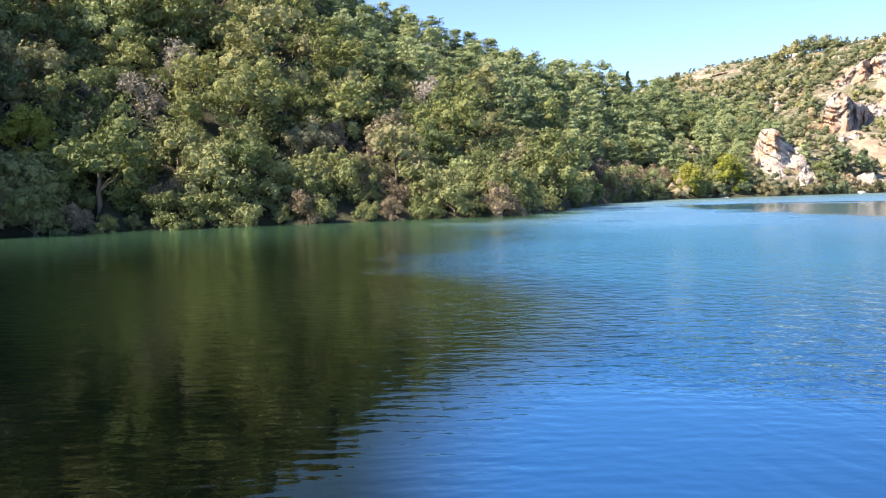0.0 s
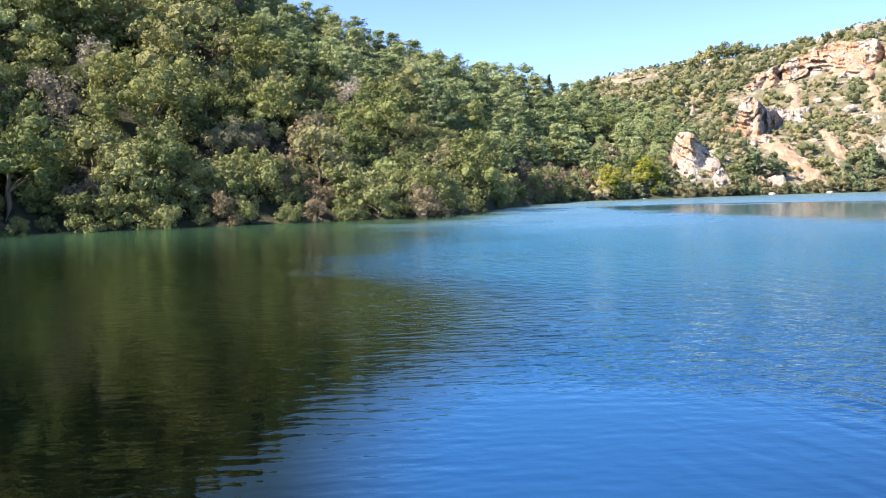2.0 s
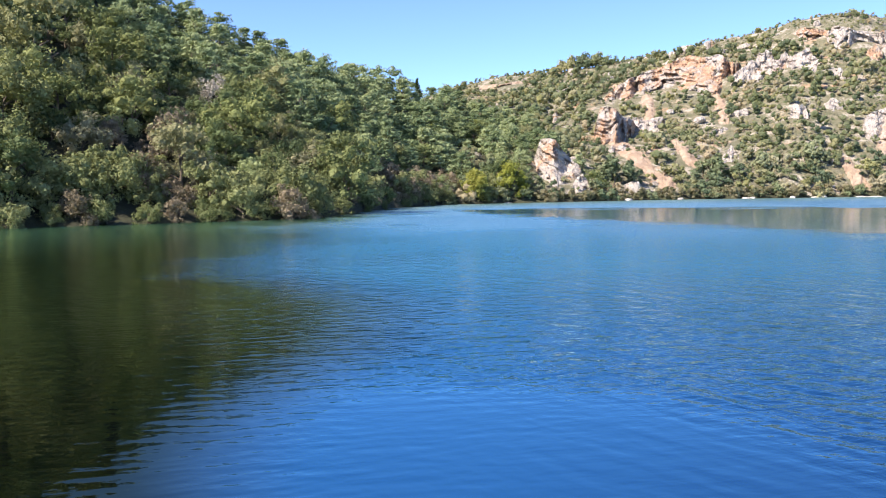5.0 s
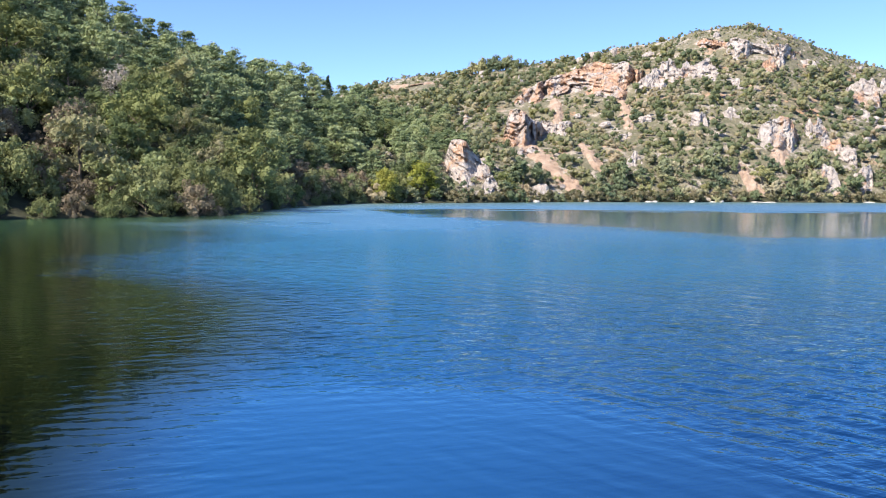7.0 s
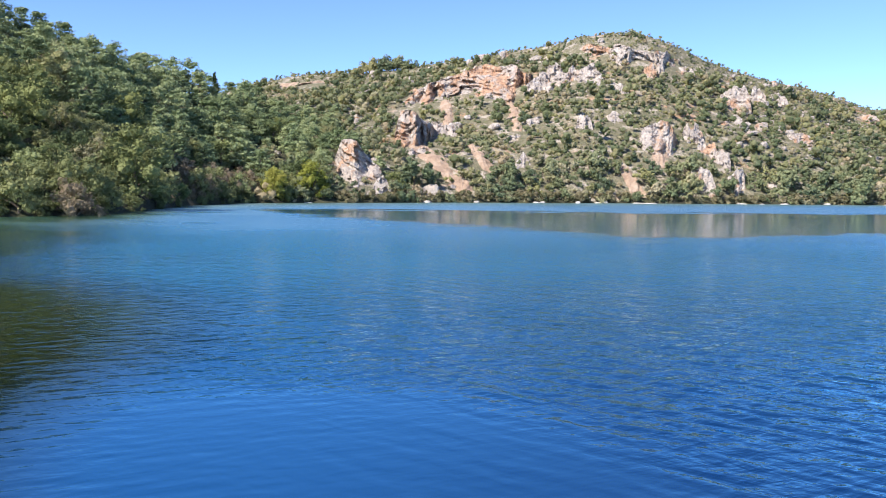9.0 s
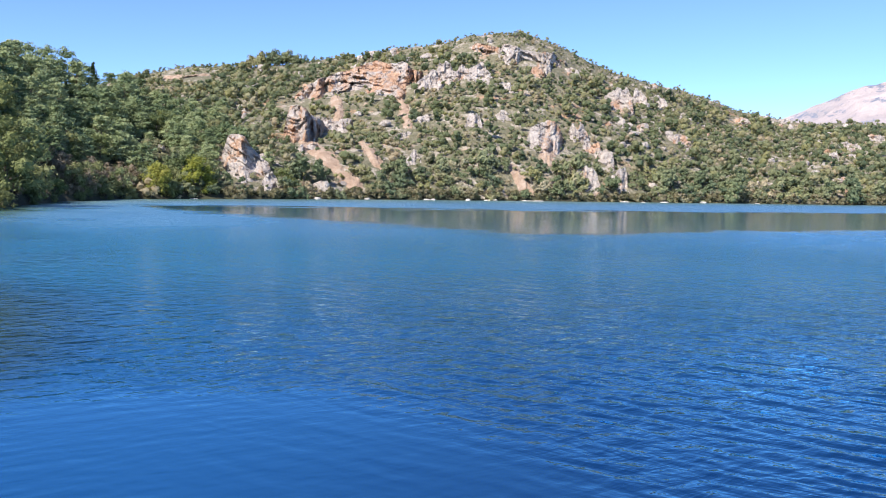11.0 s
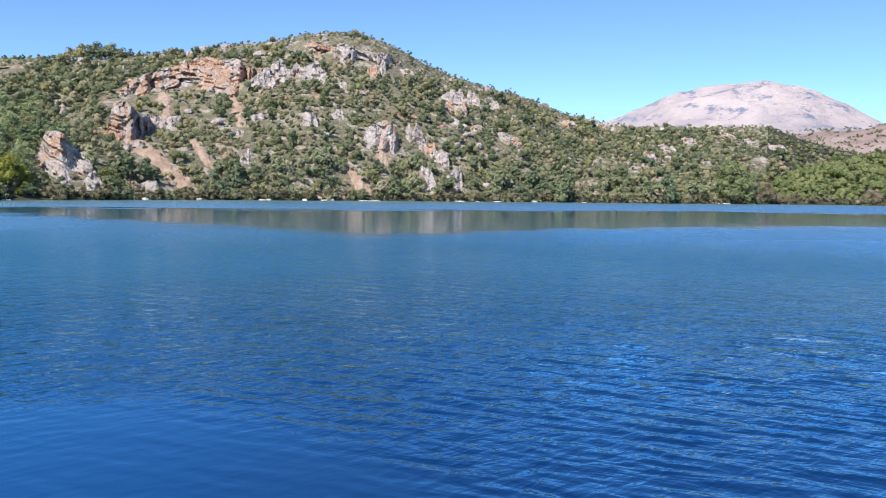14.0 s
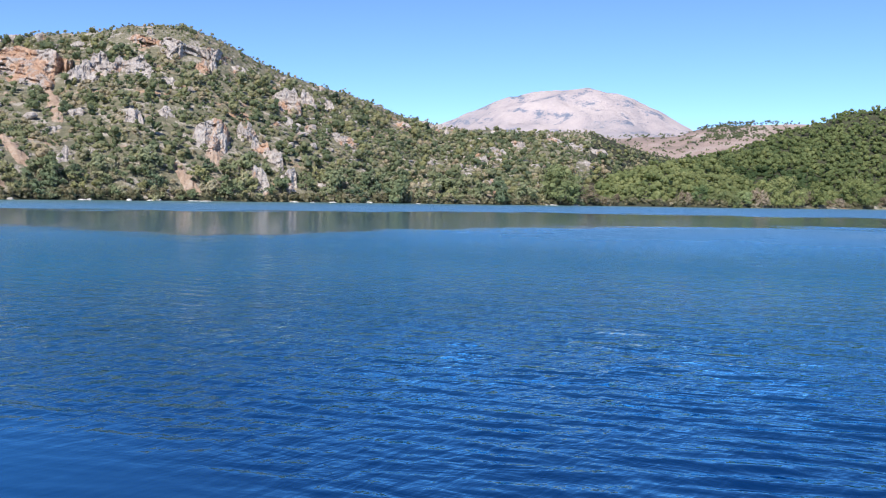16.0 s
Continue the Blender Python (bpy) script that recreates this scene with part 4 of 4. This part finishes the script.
species("cypress_tree", "slender dark cypress standing on the ridge", "tree", "", "column", "cypress", (7.5, 7.5, 9.0), 22, 1600, 0.4, 1, 0.5, seed=4)
species("dry_bush", "brownish half-dry bush with faded leaves", "shrub", "faded bushes", "mound", "dry_bush", (6.6, 6.6, 6.2), 16, 2700, 0.36, 3, 0.3, seed=5)
species("bare_bush", "grey leafless bush of fine twigs", "shrub", "bare bushes", "mound", "bare", (5.0, 5.0, 6.2), 22, 2600, 0.26, 2, 0.3, seed=6)
species("yellow_tree", "bright yellow-green broadleaf tree", "tree", "yellow-green trees by the shore", "round", "yellow", (6.4, 6.4, 6.6), 24, 3000, 0.42, 2, seed=7)
species("scrub_bush", "rounded evergreen scrub bush on a stony slope", "shrub", "scrub above the far shore", "mound", "scrub", (5.2, 5.2, 4.2), 9, 1050, 0.42, 5, 0.3, seed=8)
species("olive_oak", "olive-green oak with a sunlit rounded crown", "tree", "olive-green oaks", "round", "olive", (8.2, 8.2, 7.8), 20, 2900, 0.38, 3, seed=9)
species("broadleaf_tree", "fresh green broadleaf tree with a full crown", "tree", "broadleaf trees on the wooded hill", "round", "green", (7.6, 7.6, 7.8), 20, 2900, 0.38, 4, seed=12)
species("poplar_tree", "large light green tree with pale trunks by the shore", "tree", "", "round", "poplar", (13, 13, 13), 40, 6000, 0.62, 1, 0.45, seed=10)

rng = random.Random(11)
scattered_rocks()


def free(x, y, gap):
    """Keeps plants a gap apart."""
    i, j = int(x // 8), int(y // 8)
    for a in (i - 1, i, i + 1):
        for b in (j - 1, j, j + 1):
            for px, py in TAKEN.get((a, b), ()):
                if (px - x) ** 2 + (py - y) ** 2 < gap * gap:
                    return False
    TAKEN.setdefault((i, j), []).append((x, y))
    return True


# single plants that stand out: kind, bearing, height angle of the foot, size
for kind, az, el, k in (("yellow_tree", -25.1, 2.2, 0.85), ("bare_bush", -18.8, 4.4, 1.25), ("bare_bush", -16.2, 7.0, 0.9), ("dry_bush", -3.6, 2.4, 1.1), ("dry_bush", -7.0, 3.0, 0.6), ("cypress_tree", 12.1, 5.2, 0.82),
                        ("yellow_tree", 15.6, -0.7, 1.0), ("yellow_tree", 18.2, -0.9, 1.3), ("dry_bush", 9.9, 0.1, 0.9), ("poplar_tree", 62.7, -0.62, 0.85), ("dry_bush", 64.3, -0.5, 1.1),
                        ("olive_oak", -12.0, 5.0, 1.0), ("olive_oak", -15.2, 5.6, 0.9), ("olive_oak", -19.5, 7.0, 0.8), ("olive_oak", -9.8, 4.0, 0.9), ("bare_bush", -0.8, 5.2, 0.8), ("olive_oak", 1.5, 4.6, 0.8)):
    d = on_slope(az, el)
    x, y = xy(az, d)
    free(x, y, 0.1)
    plant(kind, x, y, k, rng.uniform(0, 6.28), 0, 0.8 if k > 0.4 else 0.3)
    size = SPECIES[kind]["size"]
    if kind != "olive_oak":
        OPEN.append((az, math.degrees(size[0] * k / d) * 0.28, el + 0.3, el + math.degrees(size[2] * k / d), d - 4))

# shrubs along the wooded shore
az = -33.0
while az < 20.5:
    s = float(shore(az))
    for row in range(3):
        a = az + rng.uniform(-0.3, 0.3)
        x, y = xy(a, float(shore(a)) + 0.4 + row * 3.3 + rng.uniform(-0.5, 0.7))
        if not is_open(a, float(shore(a)) + 1 + row * 3.3, 5.5) and free(x, y, 2.0):
            kind = rng.choices(("bank_shrub", "dry_bush", "oak_tree"), (0.72, 0.14, 0.14) if row else (0.74, 0.22, 0.04))[0]
            plant(kind, x, y, rng.uniform(0.65, 1.0) * (0.85 if row == 0 else 1.15) * (1 if az < 8 else 0.85), rng.uniform(0, 6.28), rng.randrange(5), 0.5)
    az += math.degrees(rng.uniform(2.4, 3.4) / s)

# faded brush on the shore of the cove behind the point
for _ in range(160):
    a = rng.uniform(7.2, 14.5)
    d = float(shore(a)) + rng.uniform(0.2, 11)
    x, y = xy(a, d)
    if not is_open(a, d, 3.5) and free(x, y, 1.7):
        plant(rng.choices(("bank_shrub", "dry_bush", "broadleaf_tree"), (0.45, 0.4, 0.15))[0], x, y, rng.uniform(0.4, 0.75), rng.uniform(0, 6.28), rng.randrange(5), 0.4)

# the wooded hill
count = 0
for az, d, z, s, c, wooded, rocky, _, _ in candidates(16000, 5, -32, 25, 5, 6, WOODED):
    if wooded < rocky - 3:
        continue
    x, y = xy(az, d)
    u = (d - s) / (c - s)
    pines = az > -7 and u > (0.55 if az < 4 else 0.42 if az < 8 else 0.22)
    if is_open(az, d, 7, z) or not free(x, y, 3.4 if pines else 4.6 if az < 2 else 3.8):
        continue
    kind = "pine_tree" if pines and (u > 0.7 or rng.random() < 0.85) else rng.choices(("oak_tree", "olive_oak", "dry_bush", "bank_shrub", "broadleaf_tree"), (0.5, 0.18, 0.06, 0.08, 0.18) if az < 5 else (0.22, 0.16, 0.08, 0.14, 0.4))[0]
    plant(kind, x, y, (rng.choice((0.65, 0.8, 0.9, 1.0)) if kind == "pine_tree" else rng.choice((0.65, 0.85, 1.05, 1.3, 1.5)) * (1 if az < -8 and u < 0.75 else 0.85 if az < 2 and u < 0.5 else 0.62)) * (0.85 if az > 14 else 1), rng.uniform(0, 6.28), rng.randrange(5), 0.9 if kind == "pine_tree" else 1.6, z=z)
    count += 1
    if count >= 1100:
        break

# undergrowth in the gaps above the shore
count = 0
for _ in range(6000):
    az = rng.uniform(-29, 21)
    d = float(shore(az)) + rng.uniform(5, 42)
    x, y = xy(az, d)
    if is_open(az, d, 4.5) or not free(x, y, 2.3):
        continue
    plant(rng.choices(("bank_shrub", "oak_tree", "broadleaf_tree"), (0.35, 0.45, 0.2))[0], x, y, rng.uniform(0.35, 0.65), rng.uniform(0, 6.28), rng.randrange(5), 0.4)
    count += 1
    if count >= 150:
        break

# pines along the ridge
az = -6.0
while az < 21:
    d = float(along(WOODED, az)) + rng.uniform(-7, 2)
    x, y = xy(az, d)
    if free(x, y, 2.6):
        plant("pine_tree", x, y, rng.uniform(0.55, 0.85) * (0.8 if 7 < az < 13 else 1), rng.uniform(0, 6.28), rng.randrange(4), 0.4)
    az += math.degrees(rng.uniform(2.2, 4.5) / d)

# a clump of trees on the skyline, built as large scrub bushes, and one that stands alone
for kind, az, k in (("scrub_bush", 21.2, 1.2), ("scrub_bush", 21.8, 1.5), ("scrub_bush", 22.4, 1.7), ("scrub_bush", 23.0, 1.75), ("scrub_bush", 23.6, 1.6), ("scrub_bush", 24.1, 1.2), ("pine_tree", 24.8, 0.4), ("scrub_bush", 38.4, 0.9), ("scrub_bush", 39.2, 0.7)):
    d = float(along(ROCKY, az)) - 4
    x, y = xy(az, d)
    free(x, y, 0.1)
    plant(kind, x, y, k, az, 1, 0.5)

# scrub on the stony hill: single bushes near the water, the rest as one cover
spots, near = [], 0
for az, d, z, s, c, wooded, rocky, spur, green in candidates(38000, 6, 13, 71, 1.0, 10, ROCKY):
    if rocky < wooded - 1 or spur > rocky or green > rocky + 2:
        continue
    x, y = xy(az, d)
    dense = float(fractal(np.array(x / 30), np.array(y / 30), 60)) + (0.3 if az > 47 else 0) + (0.2 if d < s + 14 else 0)
    if (dense < -0.2 and rng.random() < 0.5) or (53 < az < 67 and d > 0.5 * (s + c) and rng.random() < 0.45):
        continue
    k = rng.choice((0.45, 0.6, 0.85, 1.1, 1.35))
    if d > c - 14:
        k *= 0.42
    if not free(x, y, 0.8 + 1.25 * k) or (is_open(az, d, 2.8 * k, z) and rng.random() < (0.97 if k > 0.6 else 0.8)):
        continue
    if d < s + 13 and near < 230:
        plant("scrub_bush", x, y, k, rng.uniform(0, 6.28), rng.randrange(5), 0.3, z=z)
        near += 1
    else:
        spots.append((x, y, z - 0.3, k, rng.uniform(0, 6.28), rng.randrange(6) + (6 if d > 235 else 0), rng.random()))
far_bushes = [bush_arrays(200 + i, (5.2, 5.2, 4.2), 4, 50, 0.66) for i in range(6)] + [bush_arrays(210 + i, (5.2, 5.2, 4.2), 3, 28, 0.8) for i in range(6)]
thicket("hill_scrub", spots, far_bushes, "scrub_joined", "cover of rounded evergreen and grey-green bushes on stony ground", "scrub")

# single trees along the shore below the green hills
az = 64.8
while az < 85:
    d = float(shore(az)) + rng.uniform(0.5, 4.5)
    x, y = xy(az, d)
    if free(x, y, 4.0):
        kind = rng.choices(("broadleaf_tree", "dry_bush", "olive_oak", "oak_tree", "bank_shrub"), (0.25, 0.35, 0.2, 0.05, 0.15))[0]
        plant(kind, x, y, rng.uniform(0.7, 1.0) if kind in ("dry_bush", "bank_shrub") else rng.uniform(1.0, 1.7), rng.uniform(0, 6.28), rng.randrange(4), 0.5)
    az += math.degrees(rng.uniform(2.5, 6) / d)

# tall oaks added mostly out of view to shade the bank at the edge of the bay
for az, off, k in ((-31.0, 2, 1.5), (-33.0, 3, 1.7), (-35.0, 3, 1.4), (-33.5, 12, 1.4), (-29.6, 21, 1.4), (-27.6, 24, 1.4), (-36.0, 18, 1.5), (-38.0, 8, 1.6), (-39.0, 18, 1.7), (-41.0, 10, 1.6), (-42.0, 19, 1.6), (-44.5, 14, 1.6), (-47.0, 20, 1.5)):
    x, y = xy(az, float(shore(az)) + off)
    free(x, y, 0.1)
    plant("oak_tree", x, y, k, az, 1, 0.4)

# oak woods on the green hills at the end of the lake
spots = []
for az, d, z, s, c, wooded, rocky, spur, green in candidates(30000, 7, 61.8, 90, 2, 10, GREEN):
    top = max(spur, green)
    if top < rocky or (top < 0.3 and d > s + 70) or is_open(az, d, 7, z):
        continue
    x, y = xy(az, d)
    if d < s + 9 or not free(x, y, 3.2 if az < 75 else 2.7):
        continue
    # near-zero tint at the green hill's foot paints the valley's shade behind the spur
    spots.append((x, y, z - rng.uniform(0.6, 1.6), rng.uniform(0.75, 1.08) * (0.7 if d > c - 12 else 1), rng.uniform(0, 6.28), rng.randrange(5), min(max(rng.gauss(0.66 if spur > green else 0.03 if green < 14 and az < 78 else 0.46, 0.12), 0), 1)))
oaks = [bush_arrays(300 + i, (8.2, 8.2, 6.8), 7, 65, 0.75, 1.2) for i in range(5)]
thicket("oak_wood", spots, oaks, "wood_joined", "dense green and yellowing oak wood covering low hills", "wood")

# scattered bushes on the dry hills
spots = []
for _ in range(1100):
    az, d = (rng.uniform(58, 80), rng.uniform(640, 905)) if rng.random() < 0.65 else (rng.gauss(73.2, 1.6), rng.uniform(800, 903))
    x, y = xy(az, d)
    spots.append((x, y, ground_at(x, y) - 0.3, rng.uniform(0.5, 1.15), rng.uniform(0, 6.28), rng.randrange(6), rng.uniform(0, 0.4)))
small_bushes = [bush_arrays(400 + i, (5, 5, 3.6), 3, 24, 1.1) for i in range(6)]
thicket("dry_hill_bushes", spots, small_bushes, "scrub_joined", "dark bushes scattered over dry reddish hills", "scrub")

# low reeds and brush along the far waterline
spots = []
for _ in range(480):
    az = rng.uniform(20, 88)
    d = float(shore(az)) + rng.uniform(0.0, 2.5)
    x, y = xy(az, d)
    spots.append((x, y, max(ground_at(x, y), 0) - 0.2, rng.uniform(0.5, 1.1), rng.uniform(0, 6.28), rng.randrange(4), rng.random()))
reeds = [crown_arrays(500 + i, "mound", (3.0, 3.0, 2.2), 4, 80, 0.62) for i in range(4)]
thicket("waterline_brush", spots, reeds, "reed", "low brown reeds and brush along the waterline", "reeds")
